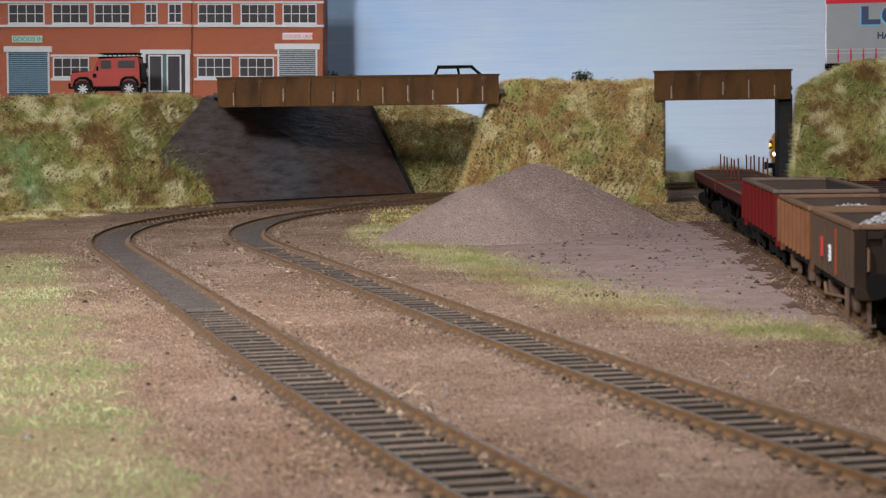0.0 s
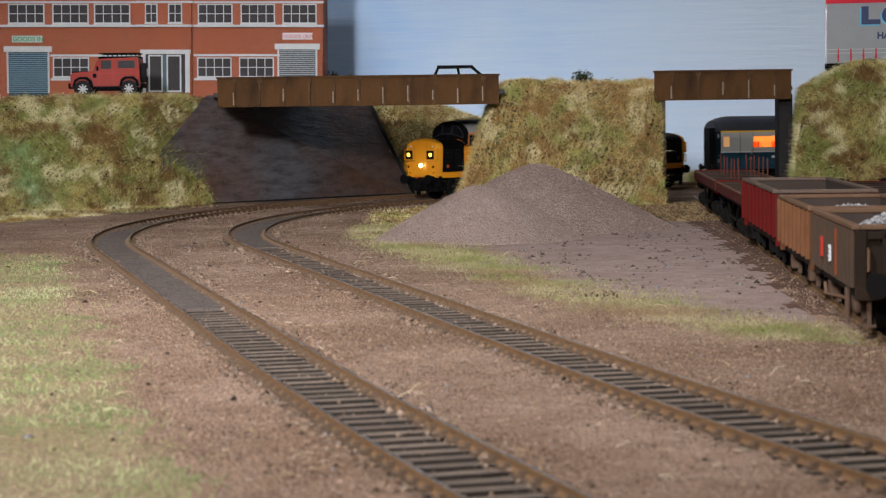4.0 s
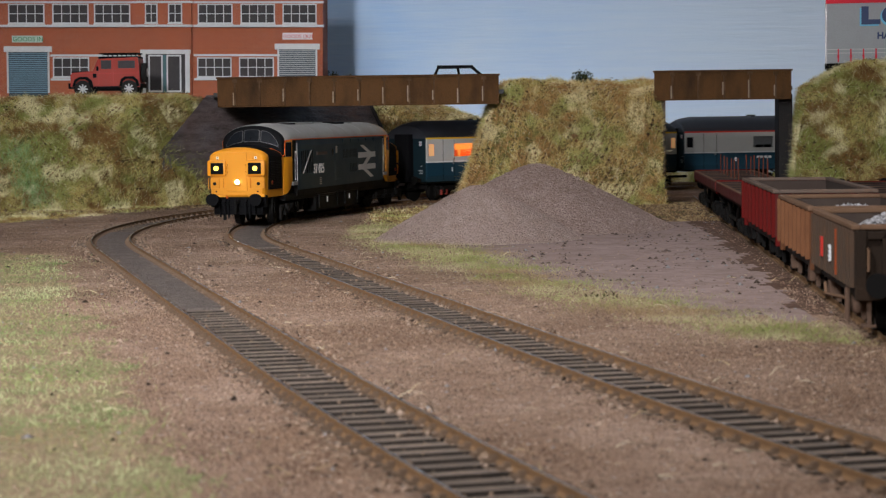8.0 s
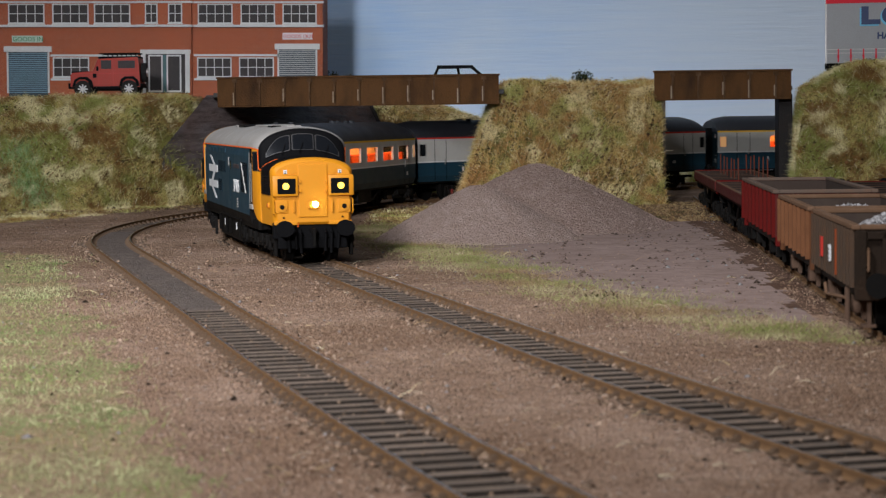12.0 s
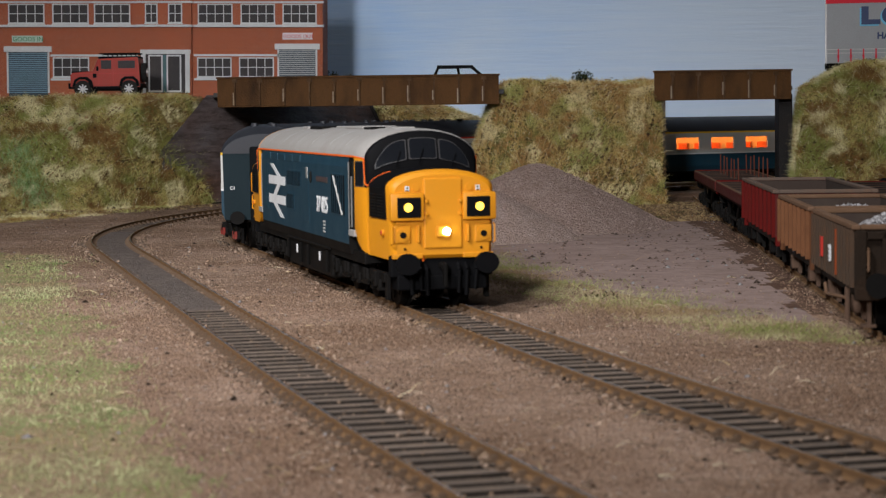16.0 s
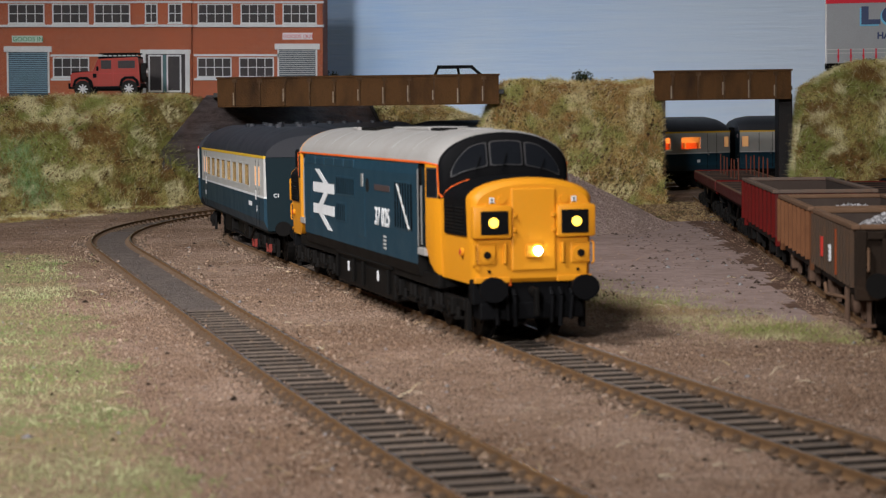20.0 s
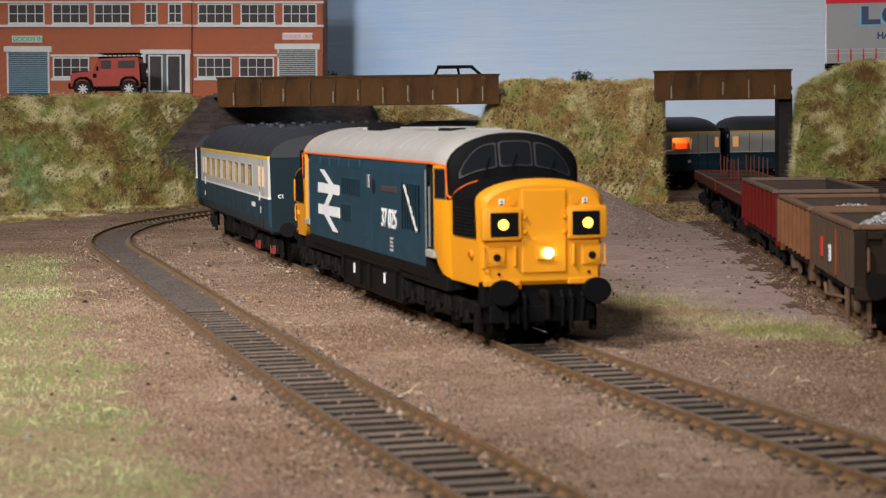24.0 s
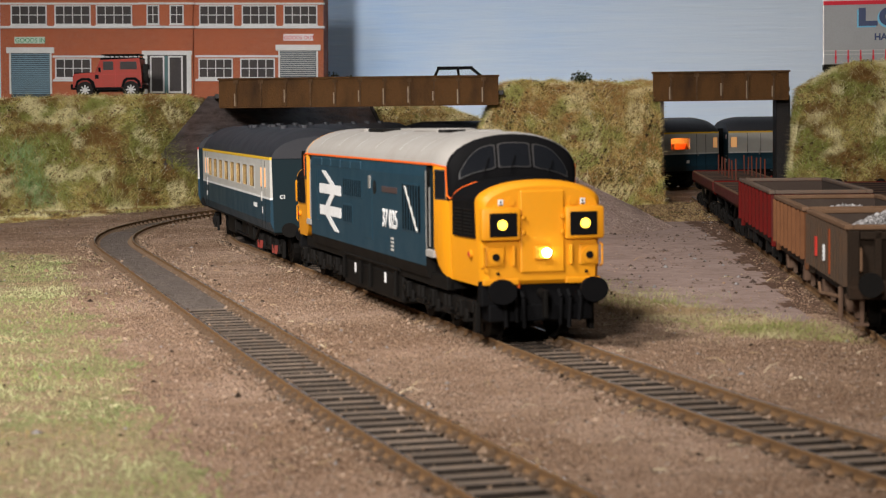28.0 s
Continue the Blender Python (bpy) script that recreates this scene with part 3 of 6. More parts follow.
# ---- heaps ----
def build_heap():
    def hgt(x, y):
        """Two blunt cones that run into one another."""
        r1, r2 = math.hypot(x - 44.5, y - 962), math.hypot(x - 15.5, y - 886)
        a = 32.5 - 0.53 * math.sqrt(r1 * r1 + 60)
        b = 25.5 - 0.60 * math.sqrt(r2 * r2 + 50)
        k = 0.7
        h = max(0.0, min(1.0, 0.5 + (a - b) / (2 * k)))
        return b + (a - b) * h + k * h * (1 - h)
    def in_lobe(x, y):
        return 25.5 - 0.60 * math.hypot(x - 15.5, y - 886) > 32.5 - 0.53 * math.hypot(x - 44.5, y - 962)
    step = 2.0
    bm = bmesh.new()
    grid = {}
    for j in range(140):
        for i in range(85):
            x, y = -45 + i * step, 820 + j * step
            z = hgt(x, y)
            if z > -5.5:
                v = Vector((x * 0.05, y * 0.05, 2))
                grid[i, j] = bm.verts.new((x, y, z + 0.8 * noise.noise(v) + 0.35 * noise.noise(v * 6)))
    for (i, j) in list(grid):
        q = [(i, j), (i + 1, j), (i + 1, j + 1), (i, j + 1)]
        if all(k in grid for k in q):
            f = bm.faces.new([grid[k] for k in q])
            f.smooth = True
            # The lobe is painted paler, as if better lit, to part it from the main cone.
            f.material_index = 1 if in_lobe(*f.calc_center_median()[:2]) else 0
    tagged(part("gravel_heap", bm, [M["gravel"], M["gravelpale"]]), "large pinkish grey mound of crushed stone with a lower shoulder", "gravel heap")
    return hgt


# ---- rolling stock ----
def arch(half, z_side, z_crown, n=16):
    """Points of a roof arch from one eave to the other, in y and z."""
    pts = []
    for i in range(n + 1):
        a = math.pi * i / n
        pts.append((half * math.copysign(abs(math.cos(a)) ** 0.97, math.cos(a)), z_side + (z_crown - z_side) * abs(math.sin(a))))
    return pts


def section(x, half, z_bot, z_side, z_crown, n=16, tuck=0.6):
    return [(x, half - tuck, z_bot)] + [(x, y, z) for y, z in arch(half, z_side, z_crown, n)] + [(x, -half + tuck, z_bot)]


def wheelset(bogie, x, r):
    bm = bmesh.new()
    tube(bm, (0, -9, 0), (0, 9, 0), 1.0, 8)
    for s in (-1, 1):
        tube(bm, (0, s * 7.1, 0), (0, s * 9.6, 0), r, 20)
        tube(bm, (0, s * 6.7, 0), (0, s * 7.2, 0), r + 0.7, 20)
        tube(bm, (0, s * 9.5, 0), (0, s * 10.0, 0), r * 0.45, 12)
        for i in range(5):
            a = 2 * math.pi * i / 5
            tube(bm, (math.cos(a) * r * 0.68, s * 9.5, math.sin(a) * r * 0.68), (math.cos(a) * r * 0.68, s * 9.85, math.sin(a) * r * 0.68), r * 0.14, 6)
    w = part("wheelset", bm, M["under"], bogie)
    w.location = (x * MM, 0, r * MM)
    return w


ROLLING = []      # (wheelset, radius, axle x)
BOGIES = []       # (bogie, vehicle, distance of its pivot)


def build_bogie(veh, x, axles, r, half_len, frame_y=13.2, frame_z=(4.0, 9.5), accent=None):
    b = part("bogie", bmesh_bogie(axles, r, half_len, frame_y, frame_z), M["under"], veh)
    b.location = (x * MM, 0, 0)
    for a in axles:
        ROLLING.append((wheelset(b, a, r), r))
    if accent:
        for a, d, s in [(a, d, s) for a in axles for d in (-2.6, 2.6) for s in (-1, 1)]:
            part("spring", rods(((a + d, s * (frame_y + 2.6), 3.6), (a + d, s * (frame_y + 2.6), 6.6), 0.9)), accent, b, "red-painted axle spring")
    BOGIES.append((b, veh, x))
    return b


def bmesh_bogie(axles, r, half_len, fy, fz):
    bm = bmesh.new()
    for s in (-1, 1):
        y0, y1 = sorted((s * fy, s * (fy + 1.6)))
        box(bm, -half_len, half_len, y0, y1, fz[1] - 2.8, fz[1], 0.3)
        ya, yb = sorted((s * (fy + 0.4), s * (fy + 3.0)))
        for a in axles:
            box(bm, a - 2.0, a + 2.0, ya, yb, r - 2.2, r + 2.2, 0.4)
            tube(bm, (a, s * (fy + 2.8), r), (a, s * (fy + 3.4), r), 1.2, 10)
            for d in (-3.6, 3.6):
                tube(bm, (a + d, s * (fy + 1.6), r - 2.4), (a + d, s * (fy + 1.6), fz[1] - 2.0), 0.8, 8)
                box(bm, a + d - 1.1, a + d + 1.1, *sorted((s * (fy + 0.4), s * (fy + 2.6))), r - 3.0, r - 2.3)
        for a, c in zip(axles[:-1], axles[1:]):
            m = (a + c) / 2
            box(bm, m - 3.4, m + 3.4, *sorted((s * (fy + 0.6), s * (fy + 2.4))), r - 2.6, r - 0.8, 0.2)
            tube(bm, (m - 1.8, s * (fy + 1.8), r - 1), (m - 1.8, s * (fy + 1.8), fz[1]), 0.9, 8)
            tube(bm, (m + 1.8, s * (fy + 1.8), r - 1), (m + 1.8, s * (fy + 1.8), fz[1]), 0.9, 8)
            tube(bm, (m - 5, s * (fy + 2.2), fz[1] - 4.0), (m + 5, s * (fy + 2.2), fz[1] - 3.2), 0.35, 6)
        box(bm, -half_len - 1.6, -half_len + 1, *sorted((s * fy, s * (fy + 1.2))), 2.2, fz[1] - 0.5, 0.2)
        box(bm, half_len - 1, half_len + 1.6, *sorted((s * fy, s * (fy + 1.2))), 2.2, fz[1] - 0.5, 0.2)
    box(bm, -half_len, half_len, -6, 6, fz[1] - 2, fz[1] + 1)
    return bm


def ellipse(y, z, ry, rz, x0, x1, n=18):
    bm = bmesh.new()
    loft(bm, [[(x, y + ry * math.cos(2 * math.pi * i / n), z + rz * math.sin(2 * math.pi * i / n)) for i in range(n)] for x in (x0, x1)])
    return bm


def arrow_logo(name, veh, side, x0, x1, z0, z1, material):
    """Two level bars crossed by three slanting strokes, raised a little from the side."""
    bm = bmesh.new()
    y0, y1 = sorted((side * 17.72, side * 17.86))
    H, W = z1 - z0, x1 - x0
    t = H * 0.165
    b1, b2 = z0 + H * 0.61, z0 + H * 0.245
    rows = [[(x0, b1), (x1, b1), (x1, b1 + t), (x0, b1 + t)], [(x0, b2), (x1, b2), (x1, b2 + t), (x0, b2 + t)]]
    w = W * 0.20
    mx = (x0 + x1) / 2
    f = -side
    def stroke(xa, za, xb, zb):
        rows.append([(xa - w / 2, za), (xa + w / 2, za), (xb + w / 2, zb), (xb - w / 2, zb)])
    stroke(mx - f * W * 0.30, z1, mx + f * W * 0.12, b1 + t)
    stroke(mx + f * W * 0.12, b1, mx - f * W * 0.12, b2 + t)
    stroke(mx - f * W * 0.12, b2, mx + f * W * 0.30, z0)
    for i, r in enumerate(rows):
        prism(r, y0 - 0.004 * i, y1 + 0.004 * i, bm)
    return part(name, bm, material, veh, "white double-arrow emblem")


def side_turn(side, x, z, y=17.75):
    """Frame for lettering on a vehicle's side, reading from the left as one faces it."""
    return pose(x * MM, side * y * MM, z * MM, 90, 0, 0 if side < 0 else 180)


def build_cab(loco, e):
    """One end of the locomotive: cab, nose, screens, lights and buffers. e = 1 front, -1 rear."""
    def fl(bm):
        if e < 0:
            for v in bm.verts:
                v.co.y *= 1.0 + 0.05 * smooth01(86, 93, v.co.x)
            bmesh.ops.rotate(bm, verts=bm.verts, cent=(0, 0, 0), matrix=Matrix.Rotation(math.pi, 3, "Z"))
        return bm
    # cab shell: sides draw in towards the screens, yellow below the cantrail and roof grey above
    def shell(x, half, zb, zs, zc):
        up = arch(half, zs, zc)
        return [(x, half - 0.4, zb), (x, half, zb + 1.6), (x, half, 32.3)] + [(x, y, z) for y, z in up] + [(x, -half, 32.3), (x, -half, zb + 1.6), (x, -half + 0.4, zb)]
    bm = bmesh.new()
    loft(bm, [shell(84.5, 17.5, 19.0, 40.5, 48.5), shell(86.2, 17.3, 16.4, 40.5, 48.4), shell(88.8, 16.8, 14.6, 40.3, 48.2), shell(91.6, 16.0, 13.6, 39.9, 47.75), shell(92.3, 15.5, 13.4, 39.4, 47.0)])
    for f in bm.faces:
        f.material_index = 0 if f.calc_center_median().z < 40.3 else 1
    cab = part("cab", fl(bm), [M["yellow"], M["roofgrey"]], loco, "yellow cab side under a grey roof", True)
    # black hood with the raked screen face; its foot bows forward over the nose
    def hood(x, half, zs, zc, grow=0.0):
        return [(x, half + grow, 32.2), (x, half + grow, 36.0)] + [(x, y, z) for y, z in arch(half + grow, zs, zc + grow)] + [(x, -half - grow, 36.0), (x, -half - grow, 32.2)]
    foot = [(15.5, 32.1), (15.45, 32.2)] + arch(15.4, 32.3, 37.7) + [(-15.45, 32.2), (-15.5, 32.1)]
    bm = bmesh.new()
    loft(bm, [hood(91.5, 16.0, 39.9, 47.8, 0.1), hood(92.6, 15.75, 39.5, 47.4, 0.12), hood(93.2, 15.3, 38.9, 46.7), [(95.6 - 2.0 * (y / 15.5) ** 2, y, z) for y, z in foot]])
    part("screen_hood", fl(bm), M["black"], cab, "black hood round the windscreens", True)
    # nose
    bm = bmesh.new()
    loft(bm, [section(92.4, 15.7, 13.4, 32.2, 37.7), section(96.0, 15.4, 13.4, 32.4, 37.7), section(112.4, 14.8, 13.3, 32.6, 37.6), section(114.4, 14.6, 13.3, 32.6, 37.5), section(115.8, 14.1, 13.7, 32.4, 37.0), section(116.6, 13.3, 14.6, 31.6, 36.2)])
    for f in bm.faces:
        c = f.calc_center_median()
        f.material_index = 1 if abs(c.x) < 112.4 and c.z > 32.2 else 0
    nose = part("nose", fl(bm), [M["yellow"], M["black"]], loco, "bright yellow nose with a black top", True)
    for s in (-1, 1):
        z0 = 24.3 if s * e < 0 else 17.0
        bm = bmesh.new()
        loft(bm, [[(x, s * (w + o), z) for o in (0.2, -0.6) for z in ((z0, 32.6) if o > 0 else (32.6, z0))] for x, w in ((95.2, 15.45), (112.4, 14.8))])
        panel = part("side_grille", fl(bm), M["black"], nose, "black louvred grille panel")
        for x0, x1 in ((96.4, 103.2), (104.4, 111.6)):
            bm = bmesh.new()
            for i in range(int((31.4 - z0) / 0.8)):
                z = z0 + 0.6 + i * 0.8
                loft(bm, [[(x, s * (15.45 - 0.0378 * (x - 95.2) + o), z + dz) for o, dz in ((0.15, 0), (0.42, 0.1), (0.15, 0.45))] for x in (x0, x1)])
            part("louvre", fl(bm), M["under"], panel)
        # side window in the yellow cab side, with a thin grey rim
        def cab_y(x):
            return 17.5 - 0.118 * (x - 84.5) - 0.012 * (x - 84.5) ** 2
        rim, pane = bmesh.new(), bmesh.new()
        for bmw, g, lift in ((rim, 0.35, 0.06), (pane, 0.0, 0.14)):
            loft(bmw, [[(x, s * (cab_y(x) + o), z) for o in (lift, -0.8) for z in ((32.6 - g, 39.2 + g) if o > 0 else (39.2 + g, 32.6 - g))] for x in (85.6 - g, 88.0, 90.8 + g)])
        sw = part("side_window_rim", fl(rim), M["seal"], cab, "grey rubber rim")
        part("cab_window", fl(pane), M["darkpane"], sw, "dark cab side window")
        bm = rods(((84.5, s * 17.55, 40.7), (91.4, s * 16.2, 40.2), 0.24), ((91.4, s * 16.2, 40.2), (92.0, s * 15.98, 33.4), 0.24), ((92.0, s * 15.98, 33.4), (93.6, s * 15.6, 32.6), 0.24), *[((95.75 - 2.0 * (ya / 15.5) ** 2, s * ya, 32.35 + 5.4 * math.sqrt(1 - (ya / 15.45) ** 2)), (95.75 - 2.0 * (yb / 15.5) ** 2, s * yb, 32.35 + 5.4 * math.sqrt(1 - (yb / 15.45) ** 2)), 0.17) for ya, yb in ((15.4, 14.6), (14.6, 13.2), (13.2, 11.4), (11.4, 9.4))], n=6)
        part("orange_edge", fl(bm), M["orange"], cab, "thin orange line at the screen hood")
        # headcode boxes
        hb = part("headcode_box", fl(boxes((115.4, 118.2, *sorted((s * 5.3, s * 14.7)), 23.8, 31.4), bevel=0.7)), M["yellow"], nose, "", True)
        part("lamp_recess", fl(boxes((117.6, 118.4, *sorted((s * 6.3, s * 12.9)), 24.7, 30.2), bevel=0.25)), M["black"], hb, "black recessed lamp panel")
        part("marker_light", fl(ellipse(s * 9.9, 27.5, 1.15, 1.15, 118.2, 118.65)), M["markerlight"] if e > 0 else M["darkpane"], hb, "lit amber marker light" if e > 0 else "unlit marker light")
        part("socket", fl(ellipse(s * 11.2, 20.1, 1.9, 1.8, 116.2, 117.3)), M["yellow"], nose)
        part("socket_plug", fl(ellipse(s * 11.2, 20.1, 0.85, 0.85, 117.2, 117.6)), M["under"], nose)
        part("grab_rail", fl(rods(((116.2, s * 14.2, 17.5), (117.6, s * 14.2, 18), 0.25), ((117.6, s * 14.2, 18), (117.6, s * 14.2, 22.4), 0.25), ((117.6, s * 14.2, 22.4), (116.2, s * 14.2, 22.8), 0.25), n=6)), M["yellow"], nose)
        part("lamp_bracket", fl(boxes((116.4, 117.6, *sorted((s * 6.6, s * 7.2)), 18.0, 22.6), bevel=0.15)), M["yellow"], nose)
        for z in (28.6, 25.2):
            part("hinge", fl(boxes((116.8, 118.0, *sorted((s * 4.3, s * 5.1)), z, z + 0.9), bevel=0.15)), M["yellow"], nose)
        part("warning_label", fl(boxes((116.1, 116.75, *sorted((s * 9.2, s * 10.4)), 31.6, 33.2))), M["white"], nose, "small white warning label")
        part("label_mark", fl(boxes((116.2, 116.85, *sorted((s * 9.4, s * 10.2)), 31.7, 32.1), (116.2, 116.85, *sorted((s * 9.6, s * 10.0)), 32.4, 32.9))), M["black"], nose)
        part("vent_disc", fl(ellipse(s * 7.4, 32.7, 1.0, 1.0, 116.0, 116.9)), M["yellow"], nose)
        part("side_lamp", fl(rods(((108.6, s * 14.6, 20.4), (108.6, s * 15.25, 20.4), 1.0), n=12)), M["yellow"], nose, "round side lamp with a red lens")
        part("side_lens", fl(rods(((108.6, s * 15.1, 20.4), (108.6, s * 15.4, 20.4), 0.7), n=12)), M["red"], nose)
        part("front_star", fl(ellipse(s * 10.6, 16.3, 0.4, 0.4, 116.4, 116.95, 5)), M["black"], nose)
        part("upper_hinge", fl(boxes((116.4, 117.6, *sorted((s * 9.0, s * 11.6)), 31.2, 31.8), bevel=0.12)), M["yellow"], nose)
        part("socket_frame", fl(boxes((116.2, 116.95, *sorted((s * 8.9, s * 13.6)), 17.8, 22.6), bevel=0.3)), M["yellow"], nose)
        part("lower_skirt", fl(boxes((115.2, 116.9, *sorted((s * 5.6, s * 14.0)), 13.6, 15.0), bevel=0.25)), M["yellow"], nose)
        # buffers
        bf = part("buffer", fl(ellipse(s * 10.9, 12.5, 3.3, 2.9, 120.8, 122.0)), M["black"], loco, "black oval buffer")
        part("buffer_shank", fl(rods(((113, s * 10.9, 12.5), (121.0, s * 10.9, 12.5), 2.0))), M["black"], bf)
        part("cab_step", fl(boxes((77.0, 84.6, *sorted((s * 16.6, s * 17.85)), 18.0, 19.8), bevel=0.2)), M["roofgrey"], loco, "pale grey cab footstep")
        part("cab_door", fl(boxes((76.8, 84.4, *sorted((s * 15.0, s * 16.5)), 18.2, 40.2), bevel=0.2)), M["endblue"], loco, "dark recessed cab door")
        for rail in (((79.6, s * 17.3, 20.5), (79.6, s * 17.3, 35), 0.25), ((77.2, s * 17.6, 20), (77.2, s * 17.6, 39), 0.2)):
            part("handrail", fl(rods(rail, n=6)), M["chrome"], loco, "bright cab handrail")
    part("nose_door", fl(boxes((115.6, 117.1, -5.3, 5.3, 16.3, 35.2), bevel=0.35)), M["yellow"], nose, "flat panel of the nose door")
    part("lamp_housing", fl(boxes((116.6, 117.9, -2.0, 1.8, 19.3, 22.4), bevel=0.3)), M["yellow"], nose)
    part("headlight", fl(ellipse(0.7 * e, 20.9, 0.95, 0.95, 117.8, 118.4)), M["headlight"] if e > 0 else M["chrome"], nose, "bright white headlight" if e > 0 else "unlit headlight")
    # screens: curved panes that follow the slope between the roof front and the nose
    def slope_point(y, u, lift):
        za, zb = 38.9 + 7.8 * math.sqrt(1 - (y / 15.3) ** 2), 32.3 + 5.4 * math.sqrt(1 - (y / 15.4) ** 2)
        return (93.2 + (2.4 - 2.0 * (y / 15.5) ** 2) * u + lift, y, za + (zb - za) * u + lift * 0.3)

    def screen(ya, yb, grow, lift, depth):
        """Pane between two widths; the outer ends of the side panes close to a rounded point."""
        rings = []
        lo, hi = min(ya, yb) - grow, max(ya, yb) + grow
        for i in range(11):
            y = lo + (hi - lo) * i / 10
            out = max(0.0, (abs(y) - 7.6) / 4.4)
            inn = 1.0 if i in (0, 10) else 0.0
            top, bot = 0.12 + 0.22 * out ** 2 + 0.03 * inn - 0.03 * (grow > 0), 0.72 - 0.02 * out - 0.03 * inn + 0.03 * (grow > 0)
            us = [top + (bot - top) * k / 4 for k in range(5)]
            rings.append([slope_point(y, u, lift) for u in us] + [slope_point(y, u, lift - depth) for u in us[::-1]])
        return loft(bmesh.new(), rings)

    for ya, yb in ((-3.7, 3.7), (5.0, 13.2), (-13.2, -5.0)):
        sc = part("windscreen", fl(screen(ya, yb, 0.0, 0.42, 0.5)), M["darkpane"], cab, "dark curved windscreen pane")
        part("screen_seal", fl(screen(ya, yb, 0.35, 0.28, 0.5)), M["seal"], sc, "thin grey rubber seal")
    for y in (-1.5, 8.0, -8.0):
        p, q = slope_point(y, 0.9, 0.9), slope_point(y + 1.6, 0.45, 0.7)
        part("wiper", fl(rods((p, q, 0.14), n=5)), M["black"], cab)
    # buffer beam and pipes
    bm = boxes((112.0, 115.2, -14.2, 14.2, 8.6, 14.6), (106, 115.5, -12.5, 12.5, 5.0, 9.0), bevel=0.4)
    part("buffer_beam", fl(bm), M["black"], loco, "black buffer beam")
    for y, zl in ((-9, 4.0), (-6.4, 5.0), (-4.6, 3.6), (4.4, 4.2), (6.6, 3.4), (9.2, 5.0)):
        bm = bmesh.new()
        tube(bm, (115.2, y, 12.0), (117.0, y, 10.4), 0.55, 8)
        tube(bm, (117.0, y, 10.4), (116.6, y * 0.96, zl), 0.55, 8)
        part("brake_hose", fl(bm), M["black"], loco)
    bm = bmesh.new()
    tube(bm, (115, 0, 11.6), (118.6, 0, 11.2), 1.1, 10)
    box(bm, 117.8, 119.6, -0.5, 0.5, 6.0, 12.4, 0.2)
    part("coupling_hook", fl(bm), M["under"], loco)
    part("red_pipe_cock", fl(boxes((115.2, 116.4, -5.7, -5.2, 12.8, 14.6), bevel=0.15)), M["orange"], loco, "orange-red pipe cock")


